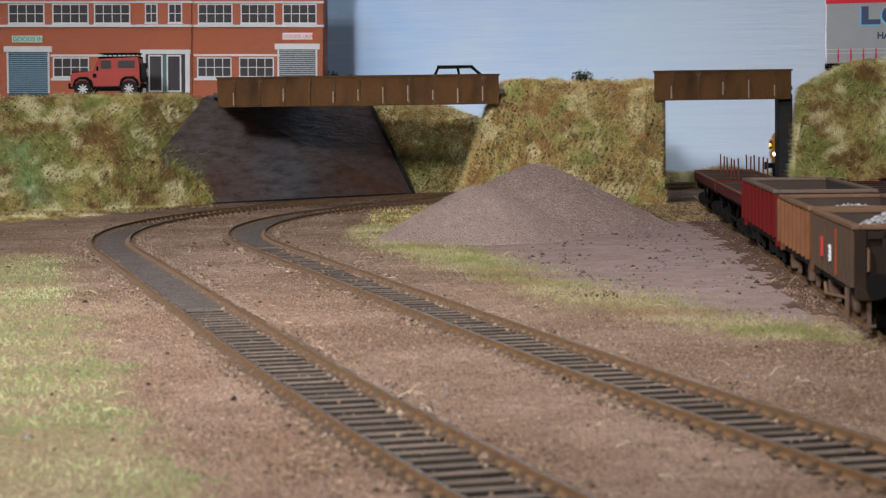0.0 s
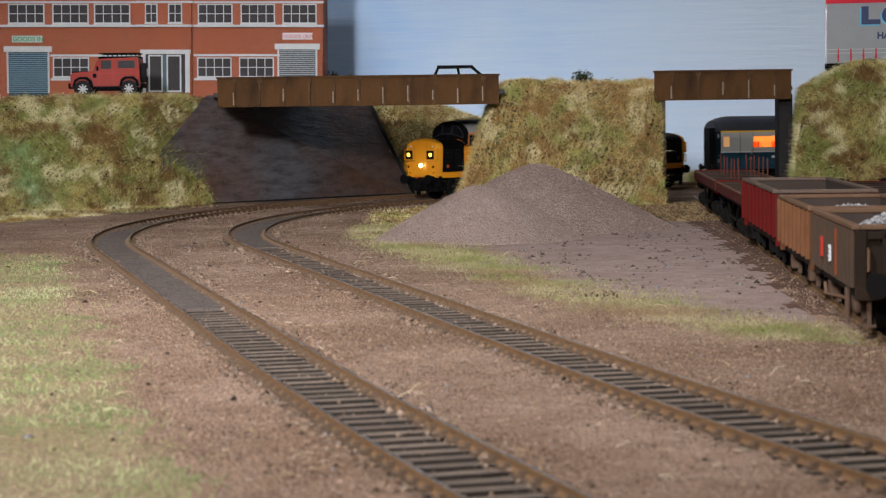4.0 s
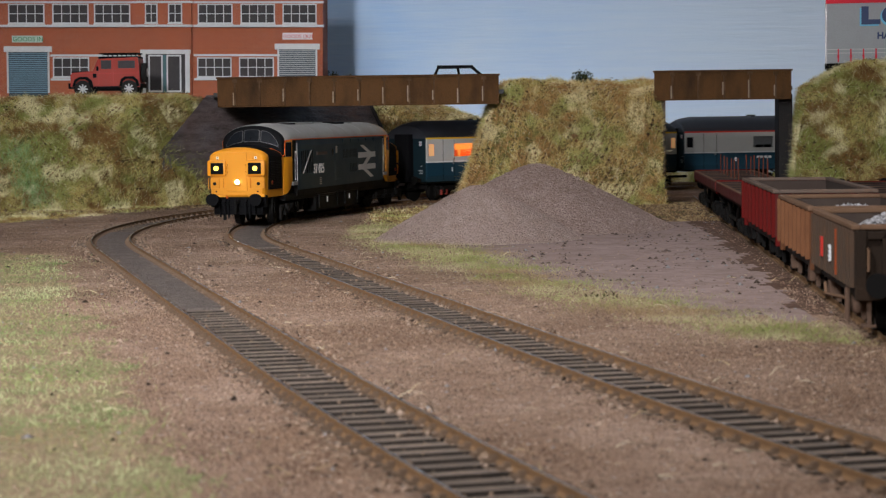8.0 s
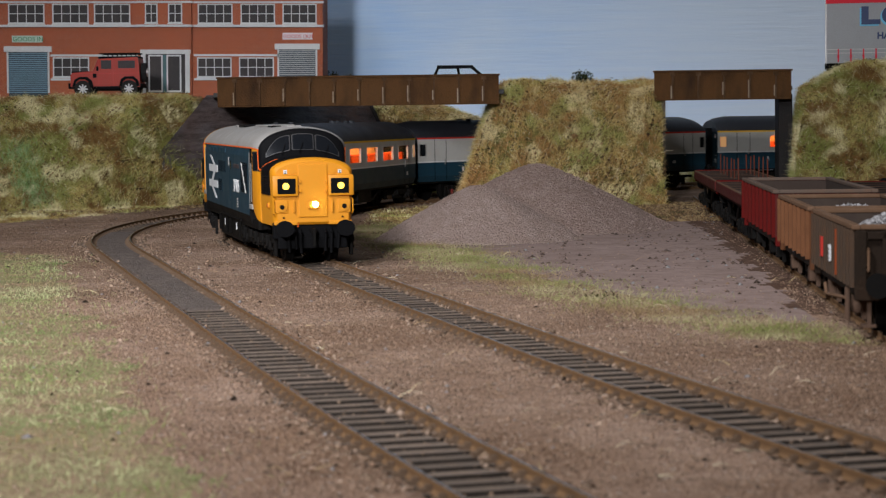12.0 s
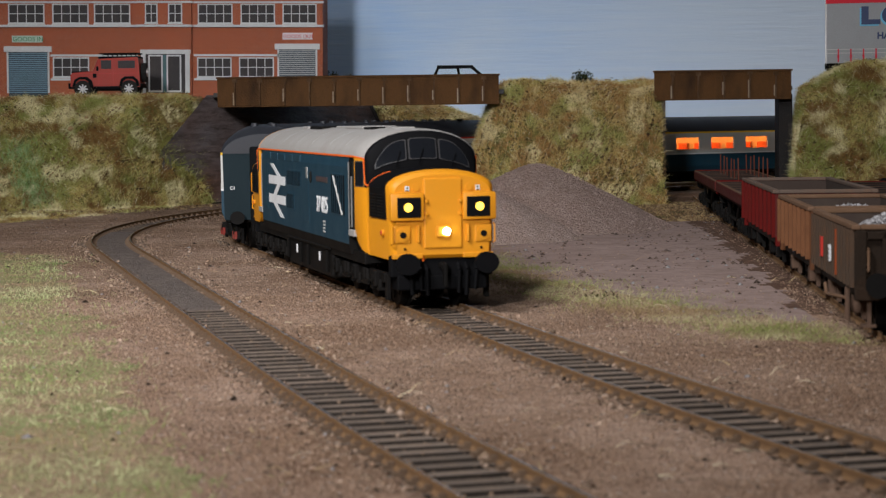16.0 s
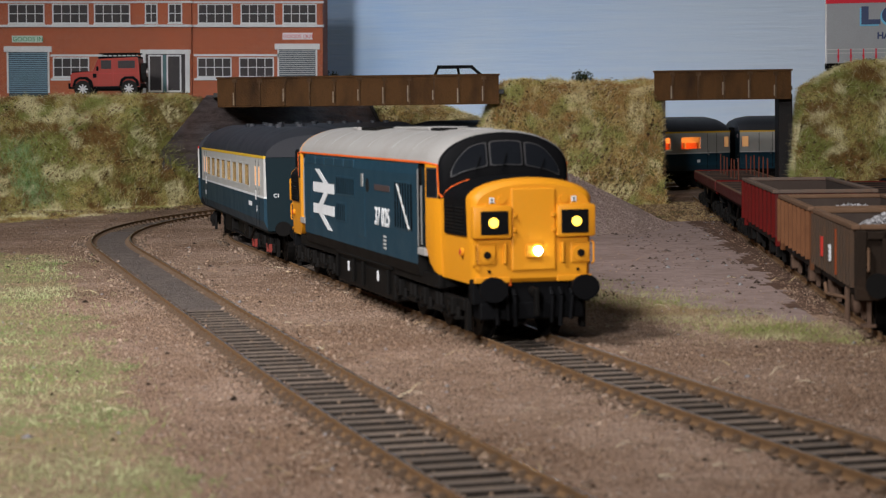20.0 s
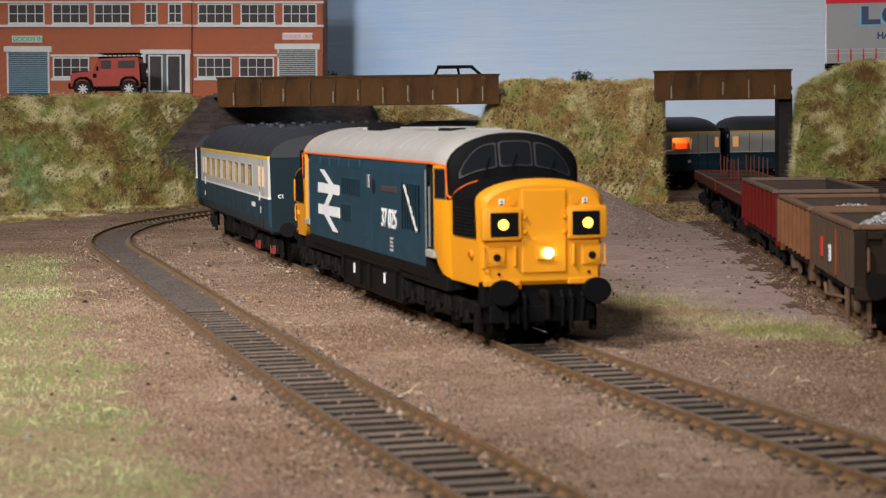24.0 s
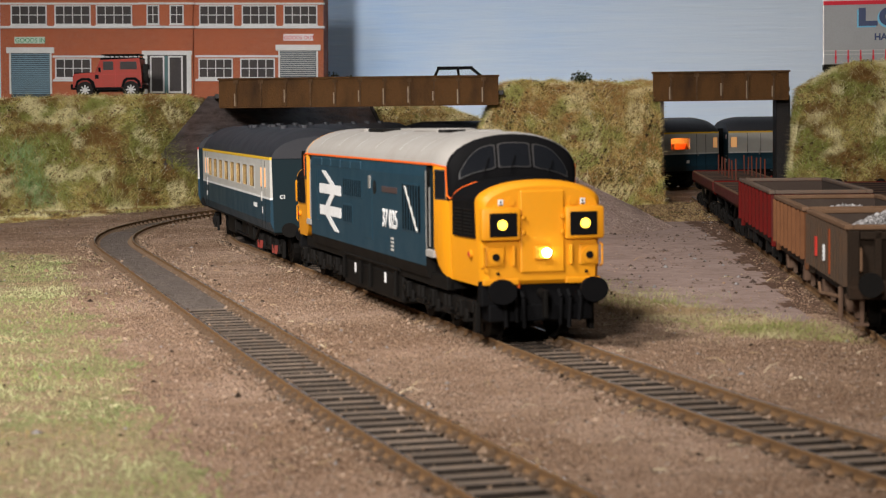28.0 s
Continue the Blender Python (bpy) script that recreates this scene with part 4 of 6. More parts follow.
def build_loco():
    loco = thing("diesel_locomotive", vehicle_pose(-800, 74.3), "blue diesel locomotive with yellow noses and pale grey roof", "locomotive")
    bm = bmesh.new()
    ring = lambda x: [(x, 17.0, 12.6), (x, 17.6, 15.5), (x, 17.7, 37.5), (x, 17.2, 40.6), (x, -17.2, 40.6), (x, -17.7, 37.5), (x, -17.6, 15.5), (x, -17.0, 12.6)]
    loft(bm, [ring(-76.6), ring(76.6)])
    for f in bm.faces:
        f.material_index = 1 if abs(f.calc_center_median().x) > 70 or (abs(f.calc_center_median().y) > 15 and f.calc_center_median().z < 15.3) else 0
    body = part("body", bm, [M["blue"], M["under"]], loco, "dark rail-blue body side")
    bm = bmesh.new()
    loft(bm, [[(x, y, z) for y, z in arch(17.3, 40.5, 48.5, 16)] for x in (-84.8, 84.8)])
    roof = part("roof", bm, M["roofgrey"], loco, "pale grey curved roof with grime", True)
    for x0 in (-92.0, 76.4):
        part("vestibule", boxes((x0, x0 + 15.6, -15.2, 15.2, 11.0, 40.4)), M["under"], loco)
    for s in (-1, 1):
        part("cantrail_line", boxes((-84.8, 84.8, *sorted((s * 16.6, s * 17.5)), 40.45, 40.95)), M["orange"], body, "thin orange cantrail line")
        part("sole_bar", boxes((-92, 92, *sorted((s * 14.2, s * 16.4)), 10.6, 13.9), bevel=0.3), M["under"], loco)
        # side fittings; the two sides carry the same order from the leading end
        g = part("side_grille", boxes((52, 71, *sorted((s * 17.0, s * 17.78)), 23, 35.6), bevel=0.25), M["blue"], body, "tall louvred side grille")
        for i in range(7):
            part("grille_slat", boxes((53 + i * 2.9, 53.6 + i * 2.9, *sorted((s * 17.6, s * 18.0)), 23.6, 35.0)), M["black"], g)
        part("grille_brace", rods(((56, s * 18.0, 34.6), (69, s * 18.0, 23.6), 0.28), n=6), M["grey"], g)
        for x0, x1, z0, z1 in ((-25, 1.6, 29, 35), (-25, -12, 21.2, 27.3), (-73, -66, 20, 36.4), (4, 15, 18.5, 36), (-64, -62.6, 20, 36)):
            pn = part("access_panel", boxes((x0, x1, *sorted((s * 17.2, s * 17.74)), z0, z1), bevel=0.25), M["blue"], body)
            for i in range(int((x1 - x0) / 2.6)):
                if 5 < z1 - z0 < 7:
                    part("louvre", boxes((x0 + 1 + i * 2.6, x0 + 1.5 + i * 2.6, *sorted((s * 17.5, s * 17.86)), z0 + 0.7, z1 - 0.7)), M["black"], pn)
        for i in range(5):
            part("cantrail_grille", boxes((-71 + i * 14.5, -57.6 + i * 14.5, *sorted((s * 17.0, s * 17.82)), 37.4, 39.8), bevel=0.2), M["blue"], body)
        bm = bmesh.new()
        tube(bm, (18.7, s * 17.3, 33.2), (18.7, s * 17.85, 33.2), 1.9, 16)
        part("porthole", bm, M["darkpane"], body, "round engine-room porthole")
        part("bright_latch", boxes((10.6, 13.4, *sorted((s * 17.4, s * 17.9)), 32.6, 36.2), bevel=0.15), M["chrome"], body, "bright metal latch plate")
        part("nameplate", boxes((28, 46, *sorted((s * 17.4, s * 17.85)), 32.2, 33.8), bevel=0.1), M["nameplate"], body, "small dark nameplate")
        part("data_panel", boxes(*[(38, 41, *sorted((s * 17.5, s * 17.78)), z, z + 0.5) for z in (17, 18, 19, 20)]), M["grey"], body)
        arrow_logo("emblem", body, s, -61, -28, 18.0, 36.0, M["white"])
        text_part("number", "37 025", 6.5, M["white"], body, side_turn(s, 28.0 if s < 0 else 51.5, 23.0, 17.8) @ Matrix.Diagonal((1.0, 1.06, 1, 1)), bold=0.06)
        part("fuel_tank", boxes((-30, 44, *sorted((s * 9, s * 16.4)), 3.2, 11.2), bevel=1.0), M["under"], loco)
        for x in (-14.5, 25.0):
            part("gauge", boxes((x - 0.5, x + 0.9, *sorted((s * 16.2, s * 16.7)), 7.4, 10.2), bevel=0.1), M["white"], loco, "white tank gauge")
        bm = rods(((-30, s * 16.8, 12.2), (44, s * 16.8, 12.2), 0.5), *[((x, s * 16.9, 5), (x, s * 16.9, 11.5), 0.6) for x in (-28, -5, 8, 40)], n=6)
        part("underfloor_pipe", bm, M["under"], loco)
    for r in ((14, 40, -5.5, 5.5, 48.0, 49.0), (-8, 8, -4, 4, 48.0, 48.9), (-52, -44, -7, -1, 47.6, 48.7), (-52, -44, 1, 7, 47.6, 48.7), (60, 74, -3, 3, 48, 48.8)):
        part("roof_hatch", boxes(r, bevel=0.35), M["roofgrey"], roof)
    for r in ((44, 56, -6, 6, 48.0, 48.8), (-36, -16, -7.5, 7.5, 47.8, 48.8)):
        part("exhaust_grille", boxes(r, bevel=0.3), M["under"], roof, "dark roof grille")
    for x in (-68, -40, -12, 12, 42, 66):
        bm = bmesh.new()
        loft(bm, [[(xx, y, z + 0.12) for y, z in arch(17.25, 40.5, 48.5, 16)[2:-2]] for xx in (x, x + 0.5)], cap=False, closed=False)
        part("roof_seam", bm, M["grey"], roof)
    for e in (1, -1):
        build_cab(loco, e)
        b = build_bogie(loco, e * 74.3, (-27, 0, 27), 7.5, 35)
    return loco


def build_coach(s, lit, label, first=True, roof_vents=(), pale=False, H=131.0):
    c = thing("passenger_coach", vehicle_pose(s, 93), label, "railway coach", "coaches of the train")
    W = 17.6
    WZ0, WZ1 = 26.3, 34.6
    win = {1: [(87 - 30.3 * i - 10.1, 87 - 30.3 * i + 10.1) for i in range(7)], -1: [(67.7 - 22.0 * i - 7.2, 67.7 - 22.0 * i + 7.2) for i in range(8)]}
    if not first:
        win = {s_: [(78 - 26 * i - 7.5, 78 - 26 * i + 7.5) for i in range(7)] for s_ in (1, -1)}
    for s_ in (1, -1):
        # lower panel, blue
        bm = bmesh.new()
        y = lambda v: s_ * v
        loft(bm, [[(x, y(W - 1.4), 11.6), (x, y(W), 15.0), (x, y(W), 23.2), (x, y(W - 1.2), 23.2), (x, y(W - 2.4), 11.8)] for x in (-H + 2, H - 2)])
        part("lower_panel", bm, M["blue"], c, "blue lower body panel")
        part("waist_line", boxes((-H + 2, H - 2, *sorted((s_ * (W - 1), s_ * (W + 0.08))), 23.2, 23.9)), M["white"], c, "thin white waist line")
        edges = [-H + 2] + [v for w in sorted(win[s_]) for v in w] + [H - 2]
        rows = [(-H + 2, H - 2, *sorted((s_ * (W - 1.2), s_ * W)), 23.9, WZ0), (-H + 2, H - 2, *sorted((s_ * (W - 1.2), s_ * W)), WZ1, 37.3)]
        for a, b in zip(edges[::2], edges[1::2]):
            rows.append((a, b, *sorted((s_ * (W - 1.2), s_ * W)), WZ0, WZ1))
        part("upper_panel", boxes(*rows), M["grey"], c, "pale grey window band")
        part("cantrail_line", boxes((-H + 2, H - 2, *sorted((s_ * (W - 1.6), s_ * (W + 0.05))), 37.3, 38.3)), M["yline"] if first else M["red"], c, "yellow cantrail line" if first else "dull red cantrail line")
        for a, b in win[s_]:
            wd = part("window_frame", boxes((a, b, *sorted((s_ * (W - 0.3), s_ * (W + 0.12))), WZ0 - 0.4, WZ0 + 0.25), (a, b, *sorted((s_ * (W - 0.3), s_ * (W + 0.12))), WZ1 - 0.25, WZ1 + 0.4), (a - 0.4, a + 0.25, *sorted((s_ * (W - 0.3), s_ * (W + 0.12))), WZ0, WZ1), (b - 0.25, b + 0.4, *sorted((s_ * (W - 0.3), s_ * (W + 0.12))), WZ0, WZ1)), M["grey"], c)
            pane = part("pane", boxes((a + 0.2, b - 0.2, *sorted((s_ * (W - 0.1), s_ * (W + 0.03))), WZ0 + 0.1, WZ1 - 0.1)), M["amberpane"] if lit and s_ < 0 else M["pane"], wd)
            pane.visible_shadow = False
            if pale:
                part("blind", boxes((a + 0.3, b - 0.3, *sorted((s_ * (W - 1.6), s_ * (W - 1.3))), WZ0 + 2.2, WZ1)), M["blind"], wd, "grey window blind")
        # doors near both ends
        for e in (1, -1):
            for d in (12.5, 23.5) if s_ < 0 else (3.5,):
                part("door_window", boxes((*sorted((e * (H - d - 4.6), e * (H - d))), *sorted((s_ * (W - 0.2), s_ * (W + 0.1))), 27.2, 34.3), bevel=0.2), M["doorlit"] if lit else M["darkpane"], c, "door droplight")
                part("droplight_frame", boxes(*[(*sorted((e * (H - d + q - 0.3), e * (H - d + q + 0.3))), *sorted((s_ * (W - 0.1), s_ * (W + 0.16))), 26.8, 34.7) for q in (-4.8, 0.2)]), M["chrome"], c)
            part("door_line", boxes((*sorted((e * (H - 25.6), e * (H - 25.3))), *sorted((s_ * W, s_ * (W + 0.08))), 12.5, 37), (*sorted((e * (H - 16), e * (H - 15.7))), *sorted((s_ * W, s_ * (W + 0.08))), 12.5, 37)), M["under"], c)
            part("door_handle", boxes((*sorted((e * (H - 24.6), e * (H - 24))), *sorted((s_ * W, s_ * (W + 0.5))), 22, 25.5), bevel=0.1), M["chrome"], c)
        for x, w, z0, z1 in ((72, 2.2, 19.2, 20.8), (75, 2.2, 19.2, 20.8), (78, 2.2, 19.2, 20.8), (80.6, 2.2, 19.2, 20.8), (-104, 3, 17, 19), (98, 1, 17.5, 20)):
            part("lettering_bar", boxes((x, x + w, *sorted((s_ * W, s_ * (W + 0.07))), z0, z1)), M["white"], c, "white lettering on the blue panel")
        part("underfloor_box", boxes((-40, -16, *sorted((s_ * 8, s_ * 15)), 4.0, 11.4), (2, 20, *sorted((s_ * 7, s_ * 14)), 5.0, 11.4), (32, 46, *sorted((s_ * 9, s_ * 15)), 4.6, 11.4), bevel=0.5), M["under"], c)
        part("truss", rods(((-62, s_ * 14, 11), (-44, s_ * 14, 5), 0.6), ((-44, s_ * 14, 5), (48, s_ * 14, 5), 0.6), ((48, s_ * 14, 5), (62, s_ * 14, 11), 0.6), n=6), M["under"], c)
    bm = bmesh.new()
    rings = [[(x, y * k, 37.8 + (z - 37.8) * kz) for y, z in arch(17.5, 37.8, 48.4, 16)] for x, k, kz in ((-H + 1.5, 0.96, 0.72), (-H + 5, 1, 0.88), (-H + 12, 1, 1), (H - 12, 1, 1), (H - 5, 1, 0.88), (H - 1.5, 0.96, 0.72))]
    loft(bm, rings)
    roof = part("roof", bm, M["roofdark"], c, "dark grey curved roof", True)
    for x in roof_vents:
        bm = bmesh.new()
        tube(bm, (x, -4, 46.8), (x, -4, 49.3), 2.0, 12, 1.6)
        part("roof_vent", bm, M["roofdark"], roof)
        bm = bmesh.new()
        tube(bm, (x, 4, 46.8), (x, 4, 49.3), 2.0, 12, 1.6)
        part("roof_vent", bm, M["roofdark"], roof)
    for x in range(-112, 113, 28):
        bm = bmesh.new()
        loft(bm, [[(xx, y, z + 0.12) for y, z in arch(17.45, 37.8, 48.4, 16)[1:-1]] for xx in (x, x + 0.4)], cap=False, closed=False)
        part("roof_rib", bm, M["roofdark"], roof)
    part("floor_pan", boxes((-H + 3, H - 3, -16, 16, 10.6, 12.4), bevel=0.3), M["under"], c)
    for e in (1, -1):
        bm = bmesh.new()
        loft(bm, [[(e * x, y, z) for y, z in [(16.4, 11.6), (16.9, 37.8), (10, 43.5), (-10, 43.5), (-16.9, 37.8), (-16.4, 11.6)]] for x in (H - 3.4, H - 1.8)])
        part("end_wall", bm, M["endblue"], c, "very dark blue coach end")
        part("gangway", boxes((*sorted((e * (H - 2), e * (H + 2.5))), -6.2, 6.2, 12, 40.5), bevel=0.6), M["black"], c, "black corridor gangway")
        def end_box(ya, yb, z0, z1, lift):
            return (*sorted((e * (H - 1.9), e * (H - 1.7 + lift))), *sorted((-e * ya, -e * yb)), z0, z1)
        part("end_label", boxes(end_box(-13.2, -11.4, 33.4, 36.0, 0)), M["white"], c, "white and red warning label")
        part("end_label_mark", boxes(end_box(-12.8, -11.8, 33.7, 34.3, 0.06), end_box(-12.6, -12.0, 34.6, 35.7, 0.06)), M["red"], c)
        part("end_lettering", boxes(*[end_box(-14.0, -14.0 + w, z, z + 0.35, 0) for z, w in ((16.6, 3.2), (17.5, 2.4), (18.4, 3.4), (21.0, 1.8))]), M["grey"], c, "small pale data lettering")
        text_part("end_code", "C1", 1.8, M["white"], c, pose(e * (H - 1.72) * MM, (e * 14.2) * MM if e < 0 else -14.2 * MM, 23.6 * MM, 90, 0, 90 * e), 0.05, 0.05)
        for y in (-11.4, 11.4):
            part("buffer", ellipse(y, 12.6, 2.9, 2.6, *sorted((e * (H + 2.4), e * (H + 3.2)))), M["under"], c)
            part("buffer_shank", rods(((e * (H - 3), y, 12.6), (e * (H + 2.6), y, 12.6), 1.3)), M["under"], c)
        part("coupling", rods(((e * (H - 10), 0, 7), (e * (H + 4), 0, 7), 0.9), n=8), M["under"], c)
        build_bogie(c, e * 93, (-16.5, 16.5), 6.6, 22, 12.6, (3.8, 8.8), M["springred"] if e > 0 else None)
    # interior
    if lit:
        part("corridor_partition", boxes((-H + 7, H - 7, -6.4, -5.8, 12.4, 37.6)), M["partition"], c, "cream corridor partition")
    if lit:
        part("ceiling_light", boxes((-H + 10, H - 10, -2, 8, 37.0, 37.6)), M["seatlit"], c, "warm interior light strip")
        part("corridor_light", boxes((-H + 10, H - 10, -12, -9, 37.1, 37.6)), M["corridorlit"], c, "dim corridor light strip")
    for i in range(16):
        x = 105 - 14 * i
        for s_ in (1,) if lit else (1, -1):
            part("seat", boxes((x - 3.2, x + 3.2, *sorted((s_ * 4, s_ * 14.5)), 12.4, 19.5), (x - 1.0, x + 1.0, *sorted((s_ * 4, s_ * 14.5)), 19.5, 30.5), bevel=0.6), M["seat"] if lit else M["seatdark"], c, "orange moquette seat" if lit else "dark seat")
    return c


def build_box_wagon(s, length, name, side_mat, rim_mat, label, height=26.0, load=False, axles=None, ribs=9, group="wagons in the siding", half_w=16.0, place_at=None):
    p, h = (place_at or siding_at)(s)
    w = thing(name, at(p.x, p.y, 0, math.degrees(h)), label, "freight wagon", group)
    L = length / 2
    zb = 11.5
    # The maroon body is coloured duller than its ribs, as shade in the recesses.
    body = part("body", boxes((-L, L, half_w - 1.0, half_w, zb, height - 1.2), (-L, L, -half_w, -half_w + 1.0, zb, height - 1.2), (-L, -L + 1.0, -half_w + 1, half_w - 1, zb, height - 1.2), (L - 1.0, L, -half_w + 1, half_w - 1, zb, height - 1.2), bevel=0.12), M["darkred"] if side_mat is M["redbox"] else side_mat, w)
    part("rim", boxes((-L - 0.5, L + 0.5, half_w - 1.4, half_w + 0.7, height - 1.2, height), (-L - 0.5, L + 0.5, -half_w - 0.7, -half_w + 1.4, height - 1.2, height), (-L - 0.5, -L + 1.4, -half_w + 1.4, half_w - 1.4, height - 1.2, height), (L - 1.4, L + 0.5, -half_w + 1.4, half_w - 1.4, height - 1.2, height), bevel=0.25), rim_mat, w, "worn pale top rim")
    part("floor", boxes((-L + 1, L - 1, -half_w + 1, half_w - 1, zb, zb + 1.2)), M["inside"], w)
    for y0, y1 in ((-half_w + 1, -half_w + 1.3), (half_w - 1.3, half_w - 1)):
        part("lining", boxes((-L + 1, L - 1, y0, y1, zb + 1.2, height - 1.3)), M["inside"], w, "dark worn inner side")
    for x0, x1 in ((-L + 1, -L + 1.3), (L - 1.3, L - 1)):
        part("lining", boxes((x0, x1, -half_w + 1.3, half_w - 1.3, zb + 1.2, height - 1.3)), M["inside"], w, "dark worn inner end")
    for i in range(ribs):
        x = -L + 1.2 + (length - 2.4) * i / (ribs - 1)
        for s_ in (-1, 1):
            part("rib", prism([(x - 0.7, zb), (x + 0.7, zb), (x + 0.7, height - 1.3), (x - 0.7, height - 1.3)], *sorted((s_ * (half_w - 0.1), s_ * (half_w + 1.1)))), {M["brownbox"]: M["ribdark"], M["rustbox"]: M["ribrust"]}.get(side_mat, side_mat), body)
    for e in (-1, 1):
        for y in (-9, 9):
            part("end_post", boxes((*sorted((e * (L - 0.1), e * (L + 1.3))), y - 0.8, y + 0.8, 9, height - 1.4), bevel=0.15), side_mat, body)
        part("end_beam", boxes((*sorted((e * (L - 1), e * (L + 1.6))), -half_w, half_w, 8.6, zb + 0.2), bevel=0.3), side_mat, w)
        for y in (-11.4, 11.4):
            bf = part("buffer", ellipse(y, 12.4, 2.9, 2.9, *sorted((e * (L + 5.6), e * (L + 6.4)))), M["under"], w)
            part("buffer_shank", rods(((e * L, y, 12.4), (e * (L + 5.8), y, 12.4), 1.4)), M["under"], bf)
        part("coupling_hook", boxes((*sorted((e * (L + 1), e * (L + 4.6))), -0.6, 0.6, 9.5, 12.6), bevel=0.2), M["under"], w)
    part("underframe", boxes((-L, L, -half_w + 1.5, -half_w + 3, 8.6, zb), (-L, L, half_w - 3, half_w - 1.5, 8.6, zb), (-L, L, -2, 2, 8.6, zb), bevel=0.2), M["under"], w)
    axles = axles or (-L * 0.58, L * 0.58)
    for a in axles:
        ws = wheelset(w, a, 6.4)
        for s_ in (-1, 1):
            bm = bmesh.new()
            box(bm, a - 2.2, a + 2.2, *sorted((s_ * 11.5, s_ * 14.4)), 4.2, 8.4, 0.4)
            box(bm, a - 6, a + 6, *sorted((s_ * 12, s_ * 13.6)), 8.2, 9.0, 0.2)
            box(bm, a - 4, a + 4, *sorted((s_ * 12, s_ * 13.6)), 7.4, 8.2, 0.2)
            box(bm, a - 4.6, a - 3.6, *sorted((s_ * 11.6, s_ * 12.8)), 3.0, 8.6)
            box(bm, a + 3.6, a + 4.6, *sorted((s_ * 11.6, s_ * 12.8)), 3.0, 8.6)
            part("axle_box", bm, M["under"] if side_mat is M["redbox"] else M["rustdark"], w)
    if load:
        rng = np.random.default_rng(3)
        n = 9000
        x, y = rng.uniform(-L + 2, L - 2, n), rng.uniform(-half_w + 2, half_w - 2, n)
        def load_top(x, y):
            return height - 6.5 + (7.5 if side_mat is M["brownbox"] else 4.6) * np.exp(-((x + 4) / (L * 0.72)) ** 2 - ((y + 1.0) / 12.5) ** 2)
        ob = crumbs("stone_load", np.stack([x, y, load_top(x, y) + rng.uniform(-0.8, 0.5, n)], 1), 0.36, M["load"], "pale crushed stone load", 3)
        ob.parent = w
        del ob["category"]
        bm = bmesh.new()
        bmesh.ops.create_grid(bm, x_segments=24, y_segments=16, size=1)
        for v in bm.verts:
            x_, y_ = v.co.x * (L - 1.2), v.co.y * (half_w - 1.2)
            v.co = (x_, y_, load_top(x_, y_) - 0.7)
        part("load_base", bm, M["loadbase"], w, smooth=True)
    return w


def build_bolster_wagon(s, length, place_at=None, stakes=True, z=20.0):
    p, h = (place_at or siding_at)(s)
    w = thing("bogie_bolster_wagon", at(p.x, p.y, 0, math.degrees(h)), "dark red flat bolster wagon with rusty stakes" if stakes else "low dark red flat wagon", "freight wagon", "wagons in the siding")
    L = length / 2
    part("deck", boxes((-L, L, -14.5, 14.5, z - 6.4, z - 0.16)), M["crosspiece"], w, "dark red-brown plank deck")
    for s_ in (-1, 1):
        part("side_rail", boxes((-L, L, *sorted((s_ * 14.5, s_ * 16.2)), z - 4.6, z - 0.4), bevel=0.3), M["darkred"], w, "maroon side rail")
        part("side_edge", boxes((-L, L, *sorted((s_ * 14.6, s_ * 16.0)), z - 0.4, z), bevel=0.1), M["rim"], w, "worn top edge")
        part("truss", rods(((-L * 0.45, s_ * 13.5, z - 4.5), (-L * 0.25, s_ * 13.5, 7), 0.8), ((-L * 0.25, s_ * 13.5, 7), (L * 0.25, s_ * 13.5, 7), 0.8), ((L * 0.25, s_ * 13.5, 7), (L * 0.45, s_ * 13.5, z - 4.5), 0.8), n=6), M["under"], w)
    for i in range(8):
        x = -L + 6 + (length - 12) * i / 7
        part("bolster", boxes((x - 1.9, x + 1.9, -14.3, 14.3, z - 5.4, z - 0.1)), M["rim"], w, "worn brown cross bolster")
    if stakes:
        rng = random.Random(5)
        for i, x in enumerate(tuple(-L + 8 + 24 * k for k in range(6))):
            for y in (-9.0, 4.5):
                bm = bmesh.new()
                tube(bm, (x, y, z - 1), (x + rng.uniform(-0.3, 0.3), y + rng.uniform(-0.3, 0.3), z + 9.6 + rng.uniform(-0.8, 0.6)), 0.38, 6)
                part("stake", bm, M["stake"], w, "rusty red upright stake")
    for e in (-1, 1):
        part("headstock", boxes((*sorted((e * L, e * (L + 1.5))), -15.5, 15.5, z - 6, z + 0.3), bevel=0.3), M["redbox"], w)
        for y in (-11.4, 11.4):
            part("buffer", ellipse(y, 12.4, 2.8, 2.8, *sorted((e * (L + 6), e * (L + 6.8)))), M["under"], w)
            part("buffer_shank", rods(((e * L, y, 12.4), (e * (L + 6), y, 12.4), 1.4)), M["under"], w)
        b = part("bogie", bmesh_bogie((-12, 12), 6.2, 17, 11.5, (4, 9)), M["under"], w)
        b.location = (e * (L - 30) * MM, 0, 0)
        for a in (-12, 12):
            wheelset(b, a, 6.2)
    return w


